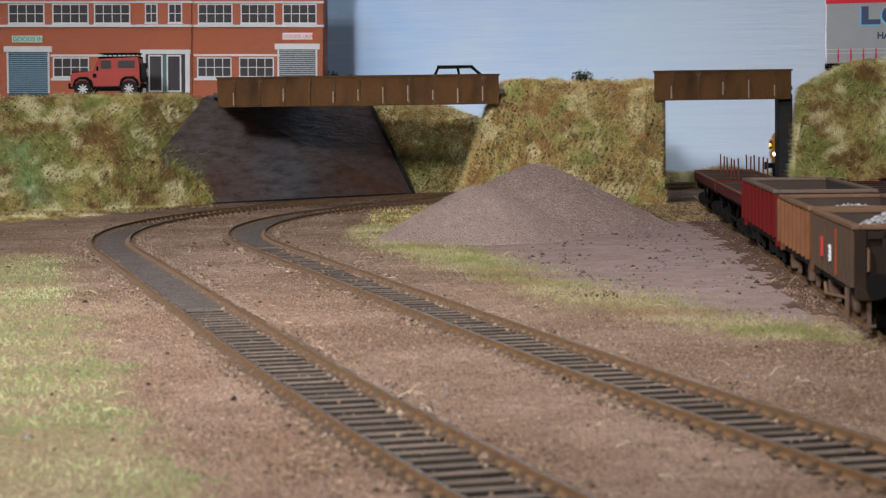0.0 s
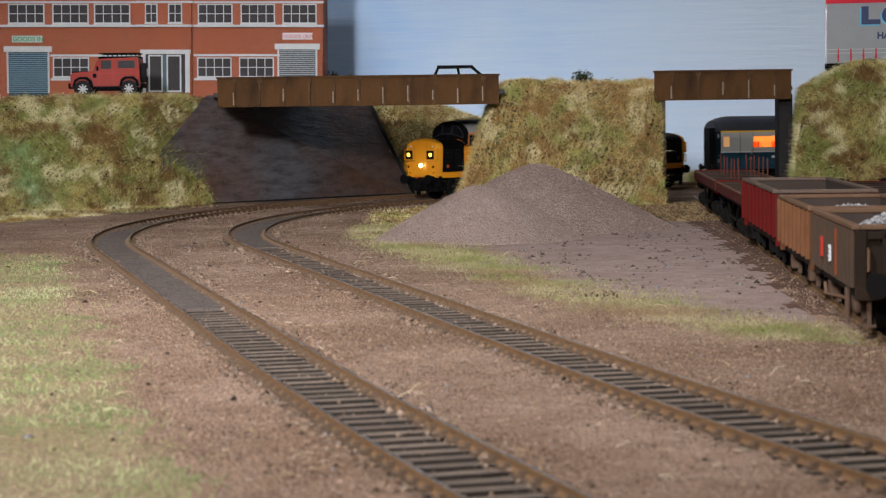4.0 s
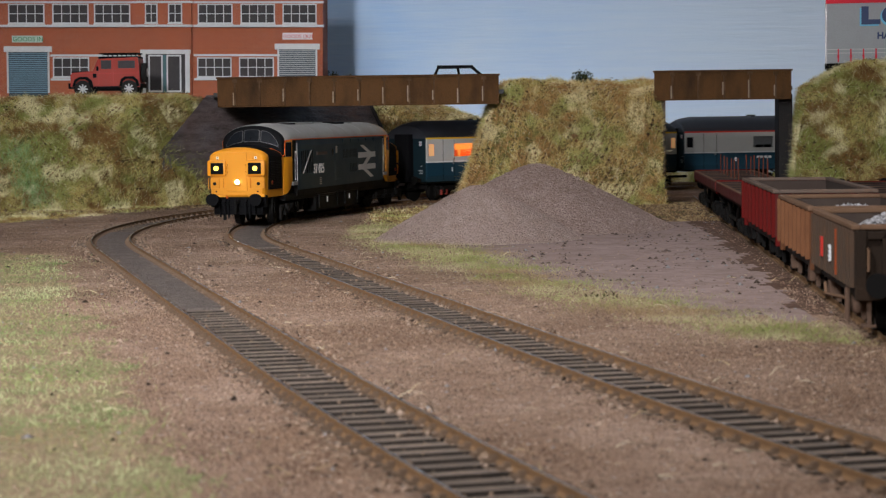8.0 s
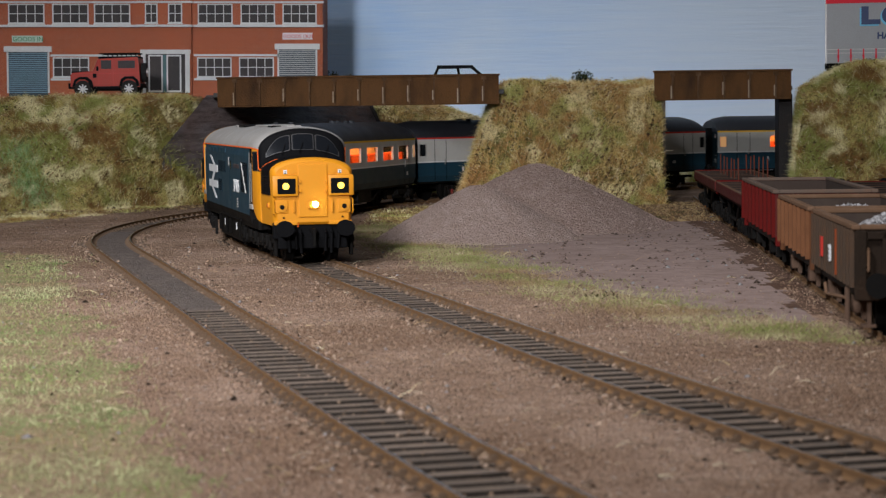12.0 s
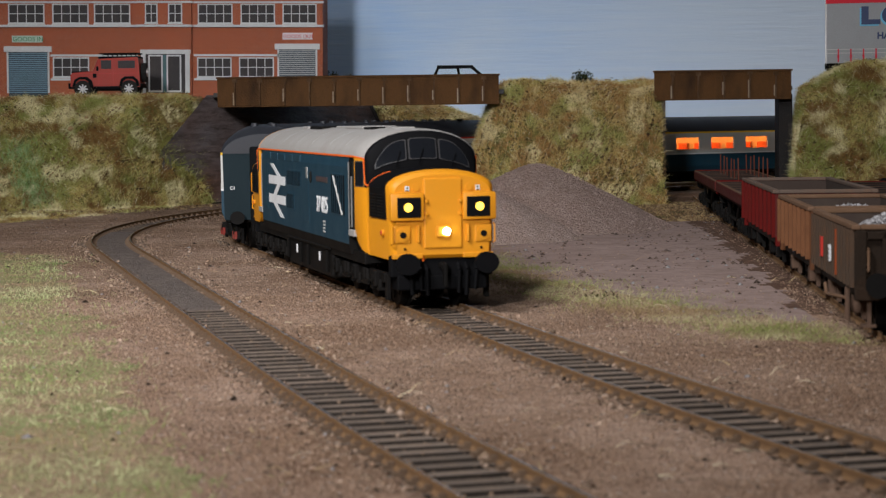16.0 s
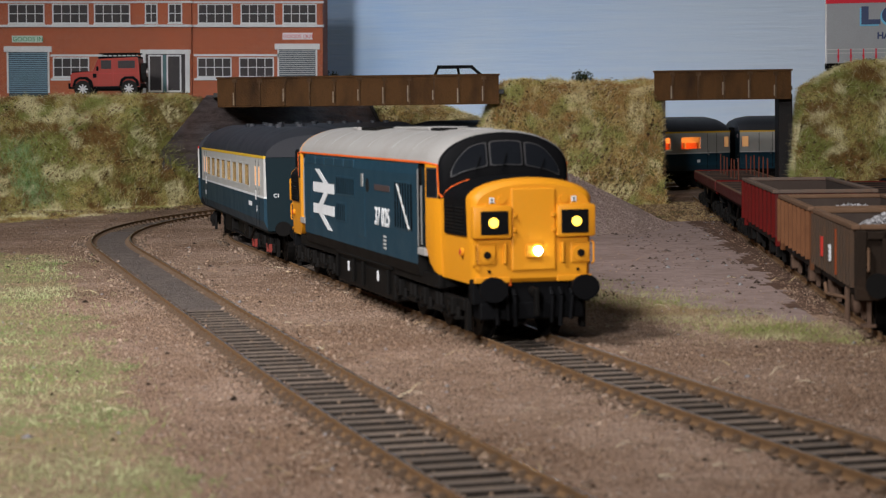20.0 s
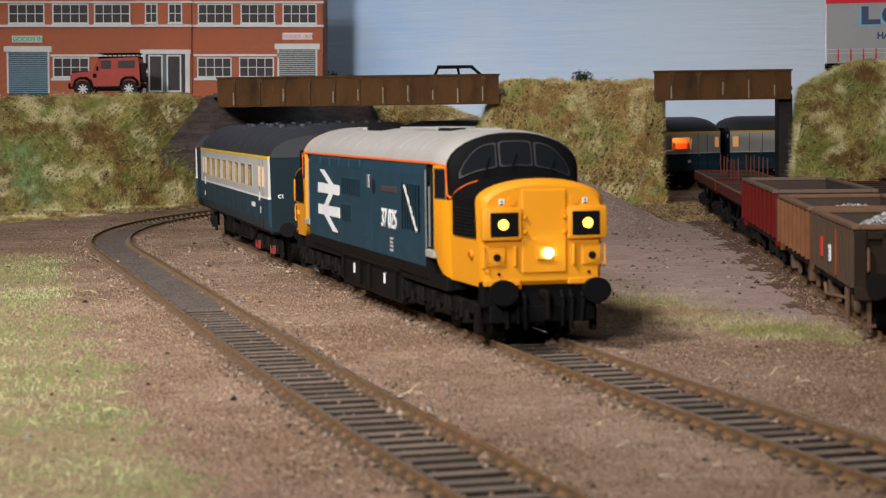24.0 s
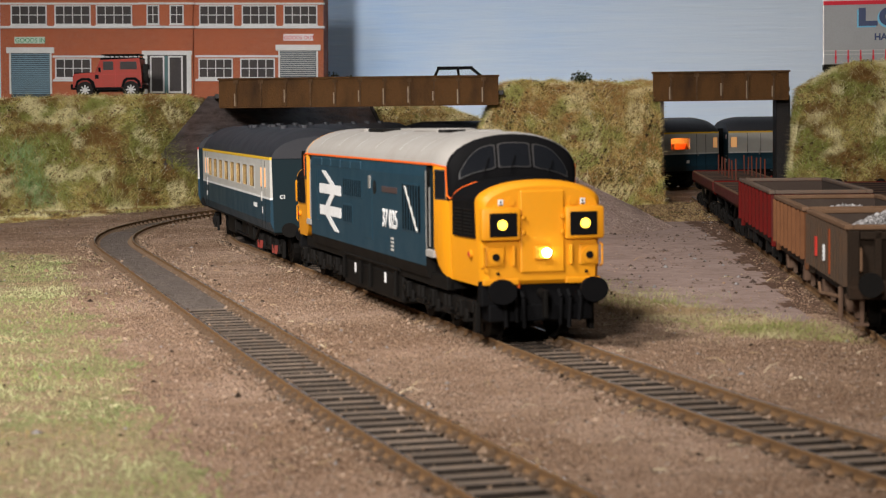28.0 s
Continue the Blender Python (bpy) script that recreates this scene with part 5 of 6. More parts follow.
# ---- works building on the upper level ----
def brick_material():
    m, nt, b = nodes_of("red_brick")
    co = coords(nt)
    mp = nt.nodes.new("ShaderNodeMapping")
    mp.inputs["Rotation"].default_value = (radians(90), 0, 0)
    nt.links.new(co, mp.inputs["Vector"])
    br = nt.nodes.new("ShaderNodeTexBrick")
    br.inputs["Scale"].default_value = 330
    br.inputs["Color1"].default_value = (0.43, 0.105, 0.037, 1)
    br.inputs["Color2"].default_value = (0.34, 0.076, 0.030, 1)
    br.inputs["Mortar"].default_value = (0.42, 0.23, 0.15, 1)
    br.inputs["Mortar Size"].default_value = 0.018
    nt.links.new(mp.outputs[0], br.inputs["Vector"])
    col = mix_rgb(nt, ramp(nt, noise_tex(nt, 30), 0.4, 0.7), br.outputs["Color"], (0.45, 0.115, 0.045))
    nt.links.new(col, b.inputs["Base Color"])
    b.inputs["Roughness"].default_value = 0.75
    bump_to(nt, b, br.outputs["Fac"], -0.0001)
    return m


M["brick"] = brick_material()
M["nameplate"] = paint("dark_nameplate", (0.05, 0.03, 0.03), 0.4, 0.2)
M["shutterblue"] = paint("blue_grey_shutter", (0.16, 0.28, 0.36), 0.4, 0.2)
M["shuttergrey"] = paint("grey_shutter", (0.36, 0.37, 0.37), 0.4, 0.2)
M["blind"] = paint("grey_blind", (0.16, 0.165, 0.17), 0.6, 0.2)
M["shutterdark"] = paint("shaded_shutter_joint", (0.05, 0.08, 0.10), 0.6, 0.2)
M["darkwin"] = paint("dark_window_card", (0.05, 0.045, 0.045), 0.5, 0.4, (0.12, 0.10, 0.09), scale=60)
M["teal"] = paint("teal_door", (0.05, 0.14, 0.15), 0.35, 0.3)
M["signgreen"] = paint("green_lettering", (0.03, 0.25, 0.10), 0.5, 0.1)
M["signpale"] = paint("pale_green_sign", (0.50, 0.62, 0.52), 0.5, 0.1)
M["signred"] = paint("red_lettering", (0.60, 0.02, 0.04), 0.5, 0.1)
M["signpink"] = paint("pale_sign", (0.75, 0.68, 0.68), 0.5, 0.1)
M["jeepred"] = paint("jeep_red", (0.34, 0.020, 0.007), 0.3, 0.08, spec=0.2)
M["tyre"] = paint("tyre_rubber", (0.015, 0.015, 0.015), 0.8, 0.2)
M["trailergrey"] = paint("curtain_side_grey", (0.27, 0.275, 0.28), 0.4, 0.1)
M["navy"] = paint("navy_lettering", (0.012, 0.03, 0.10), 0.4, 0.05)
M["cyan"] = paint("pale_blue_shadow", (0.12, 0.42, 0.62), 0.4, 0.05)
M["seat"] = paint("orange_seat", (0.62, 0.12, 0.02), 0.8, 0.2)
M["seatdark"] = paint("dark_seat", (0.06, 0.06, 0.07), 0.8, 0.2)
M["stake"] = paint("rusty_stake", (0.10, 0.026, 0.015), 0.7, 0.4)
M["rustdark"] = paint("rusty_running_gear", (0.10, 0.06, 0.04), 0.8, 0.5, relief=0.0002, scale=200)
M["loadbase"] = paint("shaded_load_stone", (0.11, 0.10, 0.095), 0.95, 0.5, scale=900)
M["load"] = blade_material("load_stones", [(0.30, 0.285, 0.28), (0.20, 0.19, 0.185), (0.38, 0.365, 0.36), (0.13, 0.12, 0.115), (0.26, 0.245, 0.24)])
M["bush"] = blade_material("bush_leaves", [(0.03, 0.035, 0.012), (0.05, 0.06, 0.02), (0.02, 0.03, 0.012)])


def small_window(bld, x0, x1, z0, z1, cols, y=0.0):
    w = part("window", boxes((x0, x1, y - 0.35, y + 0.4, z0, z1)), M["darkwin"], bld, "dark multi-pane window")
    t = 0.42
    rows = [(x0 - t, x0 + t, y - 0.8, y - 0.1, z0 - t, z1 + t), (x1 - t, x1 + t, y - 0.8, y - 0.1, z0 - t, z1 + t), (x0, x1, y - 0.79, y - 0.1, z0 - t, z0 + t), (x0, x1, y - 0.79, y - 0.1, z1 - t, z1 + t)]
    part("frame", boxes(*rows), M["white"], w, "white window frame")
    part("glazing_bar", boxes(*[(x0 + (x1 - x0) * i / cols - 0.26, x0 + (x1 - x0) * i / cols + 0.26, y - 0.7, y - 0.1, z0, z1) for i in range(1, cols)], (x0, x1, y - 0.68, y - 0.1, (z0 + z1) / 2 - 0.26, (z0 + z1) / 2 + 0.26)), M["white"], w)
    part("sill", boxes((x0 - 0.8, x1 + 0.8, y - 1.2, y - 0.05, z0 - 1.1, z0 - t)), M["white"], w)


def roller_door(bld, x0, x1, z1, mat, label):
    d = part("roller_shutter", boxes((x0, x1, -0.4, 0.5, -4, z1)), M["shutterdark"], bld, label)
    n = int(z1 / 1.35)
    for i in range(n):
        part("slat", boxes((x0 + 0.2, x1 - 0.2, -1.0, -0.3, i * z1 / n + 0.16, (i + 0.62) * z1 / n)), mat, d)
    part("door_post", boxes((x0 - 1.2, x0, -1.0, 0.3, 0, z1)), M["white"], bld)
    part("door_post", boxes((x1, x1 + 1.2, -1.0, 0.3, 0, z1)), M["white"], bld)
    part("lintel", boxes((x0 - 3, x1 + 3, -1.8, 0.3, z1, z1 + 4.0), bevel=0.2), M["white"], bld, "thick white lintel")


def build_works():
    """Low-relief brick factory; x from its left corner, z from its doorstep."""
    b = thing("works_building", at(-303.5, 1400, 70.6) @ pose(0, 0, 0, 0, 0.72, 0), "two-storey red brick works with white trim", "building")
    part("wall", boxes((0, 97, 0, 60, -9, 92), (133, 222.5, 0, 60, -9, 92)), M["brick"], b)
    part("centre_bay", boxes((97, 133, -3.2, 60, -9, 92)), M["brick"], b, "projecting brick entrance bay")
    part("roof", boxes((-1, 223.5, -4, 61, 92, 94)), M["tarmac"], b)
    for x0, x1, y in ((-0.8, 95.8, 0), (95.8, 134.2, -3.2), (134.2, 223.5, 0)):
        part("cornice", boxes((x0, x1, y - 1.6, y, 45.0, 46.6), bevel=0.2), M["white"], b, "white cornice band")
        part("upper_cornice", boxes((x0, x1, y - 1.4, y, 61.3, 62.6), bevel=0.2), M["white"], b)
    # upper floor
    for x0, x1 in ((7.8, 31.8), (38, 62), (66.5, 90.5), (137.5, 160.5), (166.8, 189.5), (195.5, 218.0)):
        small_window(b, x0, x1, 47.8, 60.5, 4)
    for x0, x1 in ((101.8, 109.6), (117.6, 126.4)):
        small_window(b, x0, x1, 48.0, 60.5, 2, -3.2)
    # ground floor
    for x0, x1 in ((38.0, 62.0), (136.8, 159.6), (165.5, 188.6)):
        small_window(b, x0, x1, 11.2, 24.0, 4)
    for x0, x1, z0 in ((36, 95.8, 25.0), (134.2, 193, 25.2), (36, 95.8, 8.6), (134.2, 193, 8.8)):
        part("string_course", boxes((x0, x1, -1.0, 0, z0, z0 + 1.4)), M["white"], b, "white string course")
    roller_door(b, 7.2, 34.0, 28.0, M["shutterblue"], "closed blue-grey roller shutter")
    roller_door(b, 192.6, 217.5, 29.8, M["shuttergrey"], "closed grey roller shutter")
    part("entrance_surround", boxes((98.4, 101.6, -4.2, -3.1, 0, 26.6), (128.6, 131.8, -4.2, -3.1, 0, 26.6), (98, 132.4, -4.6, -3.1, 26.6, 29.6), bevel=0.15), M["white"], b, "white entrance surround")
    part("entrance_recess", boxes((101.6, 128.6, -3.5, -2.9, 0, 26.6)), M["darkwin"], b)
    for x0, x1 in ((104.2, 112.6), (116.6, 125.2)):
        dr = part("door", boxes((x0, x1, -4.0, -3.4, 1.6, 25.4)), M["darkwin"], b, "glazed door leaf")
        part("door_frame", boxes((x0 - 0.7, x0 + 0.3, -4.3, -3.5, 0.6, 26), (x1 - 0.3, x1 + 0.7, -4.3, -3.5, 0.6, 26), (x0, x1, -4.29, -3.5, 25, 26), (x0, x1, -4.29, -3.5, 0.6, 1.8)), M["white"], dr)
    part("door_panel", boxes((112.9, 116.0, -4.1, -3.4, 0.6, 26)), M["teal"], b, "dark teal door panel")
    sg = part("sign", boxes((9.8, 30.6, -0.9, 0, 34.6, 39.2)), M["signpale"], b, "pale green sign")
    text_part("lettering", "GOODS IN", 4.3, M["signgreen"], sg, pose(10.3 * MM, -1.0 * MM, 35.4 * MM, 90), 0.08)
    sg = part("sign", boxes((195.0, 215.5, -0.9, 0, 36.6, 41.2)), M["signpink"], b, "white and red sign")
    text_part("lettering", "GOODS OUT", 3.5, M["signred"], sg, pose(195.4 * MM, -1.0 * MM, 37.5 * MM, 90), 0.08)
    return b


def wheel_of(veh, x, y, r, w=5.2, label="black tyre with pale alloy wheel"):
    bm = bmesh.new()
    s = -1 if y < 0 else 1
    loft(bm, [[(x + rr * math.cos(2 * math.pi * i / 24), y + s * yy, r + rr * math.sin(2 * math.pi * i / 24)) for i in range(24)] for rr, yy in ((r * 0.7, -w / 2), (r * 0.95, -w / 2), (r, -w / 2 + 0.6), (r, w / 2 - 0.6), (r * 0.94, w / 2), (r * 0.62, w / 2), (r * 0.6, w / 2 - 0.5))])
    t = part("wheel", bm, M["tyre"], veh, label)
    bm = bmesh.new()
    for i in range(8):
        a = 2 * math.pi * i / 8
        tube(bm, (x, y + s * (w / 2 - 0.3), r), (x + math.cos(a) * r * 0.56, y + s * (w / 2 - 0.3), r + math.sin(a) * r * 0.56), r * 0.09, 6)
    tube(bm, (x, y + s * (w / 2 - 0.6), r), (x, y + s * (w / 2 + 0.1), r), r * 0.2, 12)
    part("rim", bm, M["white"], t)


def build_jeep():
    """Boxy off-roader, nose towards -x."""
    j = thing("off_road_vehicle", at(-213.0, 1312, 65.6), "red boxy off-road vehicle with black roof rack", "car")
    W = 11.4
    side = [(-25.5, 6.5), (-25.5, 13.2), (-24.0, 14.6), (-9.5, 15.6), (-5.8, 22.6), (22.4, 23.4), (23.4, 15.5), (23.6, 6.0)]
    part("body", prism(side, -W, W), M["jeepred"], j, "bright red body")
    part("roof", boxes((-5.8, 22.6, -W + 0.2, W - 0.2, 22.6, 24.0), bevel=0.6), M["black"], j)
    part("bonnet", boxes((-25.2, -9.8, -W + 1.5, W - 1.5, 14.4, 15.5), bevel=0.5), M["black"], j, "black bonnet panel")
    for s in (-1, 1):
        y = lambda a, b: sorted((s * a, s * b))
        part("side_window", boxes((-3.8, 3.6, *y(W - 0.3, W + 0.12), 16.6, 21.8), bevel=0.4), M["darkwin"], j)
        part("side_window", boxes((8.2, 20.4, *y(W - 0.3, W + 0.12), 16.8, 21.6), bevel=0.5), M["darkwin"], j, "long rear side window")
        part("wheel_arch", prism([(-24.2, 6.5), (-22.5, 10.6), (-19, 12.2), (-13.5, 12.2), (-10.4, 10.0), (-9.0, 6.0), (-11.5, 6.0), (-12.8, 9.4), (-15, 10.8), (-19, 10.8), (-21.6, 9.4), (-22.4, 6.5)], *y(W, W + 1.3)), M["black"], j)
        part("wheel_arch", prism([(9.0, 6.5), (10.4, 10.6), (13, 12.2), (19.5, 12.2), (22.4, 10.0), (23.4, 6.5), (21.5, 6.5), (20.4, 9.4), (18.4, 10.8), (13.8, 10.8), (11.8, 9.4), (10.8, 6.5)], *y(W, W + 1.3)), M["black"], j)
        part("sill", boxes((-9, 9, *y(W - 1, W + 0.9), 4.6, 6.6), bevel=0.3), M["black"], j)
        part("door_seam", boxes((-5.6, -5.3, *y(W, W + 0.1), 7, 22), (4.6, 4.9, *y(W, W + 0.1), 7, 22), (-25, 23, *y(W, W + 0.1), 14.0, 14.3)), M["red"], j)
        part("air_vent", boxes((-9.6, -7.0, *y(W, W + 0.3), 11.6, 14.0)), M["black"], j)
        part("mirror", boxes((-6.8, -5.4, *y(W, W + 2.4), 15.6, 18.2), bevel=0.3), M["black"], j)
        part("headlamp", rods(((-26.0, s * 7.6, 11.6), (-25.2, s * 7.6, 11.6), 1.7)), M["chrome"], j)
        wheel_of(j, -15.1, s * (W - 1.4), 5.5)
        wheel_of(j, 14.3, s * (W - 1.4), 5.5)
    part("bumper", boxes((-27.2, -25.2, -W, W, 5.4, 8.6), bevel=0.4), M["black"], j)
    part("bumper", boxes((23.4, 25.0, -W, W, 5.4, 8.0), bevel=0.4), M["black"], j)
    part("chassis", boxes((-24, 22, -7, 7, 4.0, 6.8)), M["under"], j)
    part("windscreen", prism([(-9.7, 15.9), (-6.2, 22.3), (-6.0, 22.3), (-9.3, 15.9)], -W + 1, W - 1), M["darkwin"], j)
    bm = boxes((-4.5, 22.0, -10.5, -9.9, 25.4, 26.0), (-4.5, 22.0, 9.9, 10.5, 25.4, 26.0), (-5, -4.4, -10.5, 10.5, 25.4, 26.0), (21.6, 22.2, -10.5, 10.5, 25.4, 26.0))
    for i in range(8):
        box(bm, -2.5 + 3.3 * i, -1.9 + 3.3 * i, -10.5, 10.5, 25.0, 25.4)
        tube(bm, (-2.2 + 3.3 * i, -10.6, 23.6), (-2.2 + 3.3 * i, -10.6, 25.6), 0.25, 6)
        tube(bm, (-2.2 + 3.3 * i, 10.6, 23.6), (-2.2 + 3.3 * i, 10.6, 25.6), 0.25, 6)
    part("roof_rack", bm, M["black"], j, "black tubular roof rack")
    bm = bmesh.new()
    tube(bm, (23.4, 0, 14.5), (27.0, 0, 14.5), 5.6, 22)
    sp = part("spare_wheel", bm, M["tyre"], j, "black spare wheel on the tail")
    part("spare_rim", rods(((26.8, 0, 14.5), (27.5, 0, 14.5), 2.6)), M["chrome"], sp)
    for o in j.children:
        if not o.name.startswith("wheel") or o.name.startswith("wheel_arch"):
            o.scale = (0.9, 1.0, 1.09)


def build_small_car():
    c = thing("small_car", at(8.5, 1252, 64.6), "small dark car with a pale roof on the bridge road", "car")
    W = 9.6
    body = [(-22, 2.4), (-22.5, 8), (-20, 10.4), (-13, 11.0), (16, 11.4), (22.5, 9.6), (23, 3.0)]
    part("body", prism(body, -W, W), M["black"], c, "black lower body")
    part("cabin", prism([(-13.4, 10.8), (-10.6, 16.6), (11.0, 16.9), (17.6, 11.2), (15.4, 11.2), (10.0, 15.8), (-9.6, 15.6), (-11.4, 10.8)], -W + 1, W - 1), M["black"], c)
    part("roof", boxes((-10.8, 11.2, -W + 0.9, W - 0.9, 16.4, 17.4), bevel=0.4), M["black"], c)
    for s in (-1, 1):
        y = lambda a, b: sorted((s * a, s * b))
        part("window_pillar", prism([(2.0, 11), (3.4, 11), (2.6, 16.6), (1.2, 16.6)], *y(W - 1.2, W - 0.8)), M["black"], c)
        p = part("side_glass", prism([(-11.2, 11), (15.0, 11.2), (9.8, 16.4), (-9.4, 16.4)], *y(W - 1.3, W - 1.2)), M["clearpane"], c)
        p.visible_shadow = False
        wheel_of(c, -13.5, s * (W - 1.2), 3.9, 3.4)
        wheel_of(c, 14.0, s * (W - 1.2), 3.9, 3.4)


def build_lorry():
    t = thing("lorry_trailer", at(235.5, 1246, 78.4, -11), "grey curtain-sided lorry trailer with red top rail", "lorry trailer")
    L, W, H = 175, 16.6, 39.5
    part("body", boxes((0, L, -W, W, 1.5, H), bevel=0.4), M["trailergrey"], t, "light grey curtain side")
    part("top_rail", boxes((-0.3, L, -W - 0.25, W + 0.25, H - 2.2, H + 0.2), bevel=0.2), M["signred"], t, "red top rail")
    part("roof_edge", boxes((-0.3, L, -W - 0.3, W + 0.3, H + 0.2, H + 1.4), bevel=0.2), M["white"], t)
    part("rear_frame", boxes((-0.8, 0.2, -W, W, 0, H), bevel=0.2), M["chrome"], t)
    for i in range(22):
        x = 7.0 + 7.4 * i
        part("curtain_strap", boxes((x - 0.4, x + 0.4, -W - 0.3, -W, 2.2, 10.0), (x - 0.6, x + 0.6, -W - 0.45, -W, 4.6, 6.4)), M["signred"], t, "red curtain strap with buckle")
    part("side_band", boxes((0, L, -W - 0.12, -W, 7.4, 7.8), (0, L, -W - 0.12, -W, 9.6, 10.0)), M["grey"], t)
    part("chassis", boxes((0, L, -12, 12, -4, 1.5)), M["under"], t)
    part("bumper", boxes((-1, 1, -W, W, -1.5, 1.5)), M["under"], t)
    for x in (24, 42, 60):
        for s in (-1, 1):
            wheel_of(t, x, s * 12, 6.2, 6.0, "black trailer tyre")
            t.children[-1].location.z = 0
    y = -W - 0.12
    def sign(ox, oz, mat, lift, nm, lab):
        yy = y - lift
        bm = prism([(20.2 + ox, 24.2 + oz), (31.4 + ox, 24.2 + oz), (31.4 + ox, 27.2 + oz), (24.4 + ox, 27.2 + oz), (24.4 + ox, 35.0 + oz), (20.2 + ox, 35.0 + oz)], yy - 0.1, yy + 0.1)
        ring = [[(38.5 + ox + r1 * math.cos(2 * math.pi * i / 28), yv, 29.6 + oz + r1 * 0.92 * math.sin(2 * math.pi * i / 28)) for i in range(28)] for r1, yv in ((6.3, yy - 0.1), (6.3, yy + 0.1), (2.6, yy + 0.1), (2.6, yy - 0.1), (6.3, yy - 0.1))]
        loft(bm, ring, cap=False)
        part(nm, bm, mat, t, lab)
    sign(-0.6, -0.7, M["cyan"], 0.0, "emblem_shadow", "pale blue shadow of the emblem")
    sign(0.4, 0.2, M["navy"], 0.25, "emblem", "navy emblem of an angle and a ring")
    text_part("lettering", "HAU", 5.4, M["navy"], t, pose(29.8 * MM, (y - 0.15) * MM, 15.9 * MM, 90), 0.08, 0.2)


def build_bush(x, y, z, r, n, seed, label="small dark leafless-looking bush"):
    b = thing("bush", at(x, y, z), label, "bush", "bushes on the layout")
    rng = np.random.default_rng(seed)
    bm = bmesh.new()
    for i in range(7):
        a = rng.uniform(0, 6.28)
        tube(bm, (0, 0, -1.5), (math.cos(a) * r * 0.6, math.sin(a) * r * 0.5, r * rng.uniform(0.5, 1.0)), 0.3, 5, 0.1)
    part("twigs", bm, M["under"], b)
    d = rng.normal(0, 1, (n, 3))
    d /= np.linalg.norm(d, axis=1, keepdims=True)
    pts = d * (r * rng.uniform(0.25, 1.0, (n, 1))) * np.array([1.25, 0.9, 0.75]) + np.array([0, 0, r * 0.55])
    ob = fibres("leaves", pts, 1.4, 0.9, M["bush"], "tiny dark leaves", 1.5, seed)
    ob.parent = b
    del ob["category"]


# ---- assembly ----
build_room()
build_ground()
build_track("inner_track", lambda s: line_at(s), -1000, 640, "curved single railway line with dark sleepers and rusty rails", fill=(-380, 12))
build_track("outer_track", lambda s: line_at(s, SPACING), -1000, 640, "outer curved railway line with dark sleepers and rusty rails", fill=(-120, 268))
build_track("siding_track", siding_at, -150, 880, "straight siding half buried in earth under the wagons", 0.7)
made_west = build_bank("bank_west", bank_west, -340, -128, 1150, 1574, 4.0, "grassy embankment below the works", seed=1, level_from=1282)
made_mid = build_bank("bank_mid", bank_mid, -8, 132, 1165, 1345, 3.0, "steep grassy mound between the bridge openings", seed=2)
made_east = build_bank("bank_east", bank_east, 200, 350, 1110, 1500, 4.0, "high grassy bank beside the sidings", seed=3)
made_back = build_bank("bank_back", bank_back, -60, 100, 1330, 1574, 4.0, "far grassy side of the cutting", seed=4)
build_bridges()
heap_height = build_heap()
build_works()
build_jeep()
build_small_car()
build_lorry()
build_bush(-80, 1462, 75, 7, 420, 11)
build_bush(-66, 1466, 74, 6, 340, 14)
build_bush(86, 1240, 70.5, 6, 300, 12)
build_bush(58, 1232, 69, 2.6, 90, 13)

STRAW = blade_material("straw_fibres", [(0.72, 0.60, 0.26), (0.58, 0.48, 0.17), (0.44, 0.42, 0.12), (0.46, 0.30, 0.11), (0.24, 0.13, 0.05), (0.54, 0.50, 0.18)], (0.20, 0.09, 0.028), (0.27, 0.31, 0.08), 58, (0.86, 0.78, 0.46))
MOUND = blade_material("golden_fibres", [(0.76, 0.57, 0.24), (0.62, 0.42, 0.15), (0.46, 0.27, 0.09), (0.22, 0.115, 0.042), (0.70, 0.56, 0.28), (0.54, 0.41, 0.14)], (0.40, 0.22, 0.08), (0.42, 0.44, 0.14), 62, (0.84, 0.72, 0.40))
GREEN = blade_material("green_fibres", [(0.36, 0.40, 0.17), (0.27, 0.34, 0.11), (0.20, 0.27, 0.07), (0.46, 0.42, 0.24), (0.30, 0.31, 0.12)], (0.17, 0.25, 0.07), (0.30, 0.19, 0.10), 22, (0.48, 0.50, 0.26))
for made, nm, yl, sd, mt in ((made_west, "bank_grass", 1282, 21, STRAW), (made_mid, "mound_grass", 1300, 22, MOUND), (made_east, "east_bank_grass", 1260, 23, STRAW), (made_back, "cutting_grass", 1574, 24, MOUND)):
    bank_fibres(made, 1.8 if made is made_back else 4.6, 3.8, nm, mt, "dry straw-coloured grass fibres", seed=sd, y_max=yl)


STALK = blade_material("dry_stalks", [(0.86, 0.76, 0.44), (0.70, 0.56, 0.26), (0.30, 0.17, 0.07), (0.16, 0.09, 0.04), (0.62, 0.60, 0.28), (0.90, 0.84, 0.60)])
for made, nm, sd, yl in ((made_west, "bank_stalks", 25, 1282), (made_mid, "mound_stalks", 26, 1300), (made_east, "east_bank_stalks", 27, 1260), (made_back, "cutting_stalks", 28, 1500)):
    bank_fibres(made, 0.42, 5.8, nm, STALK, "long tangled dry stalks", seed=sd, y_max=yl, width=0.16)


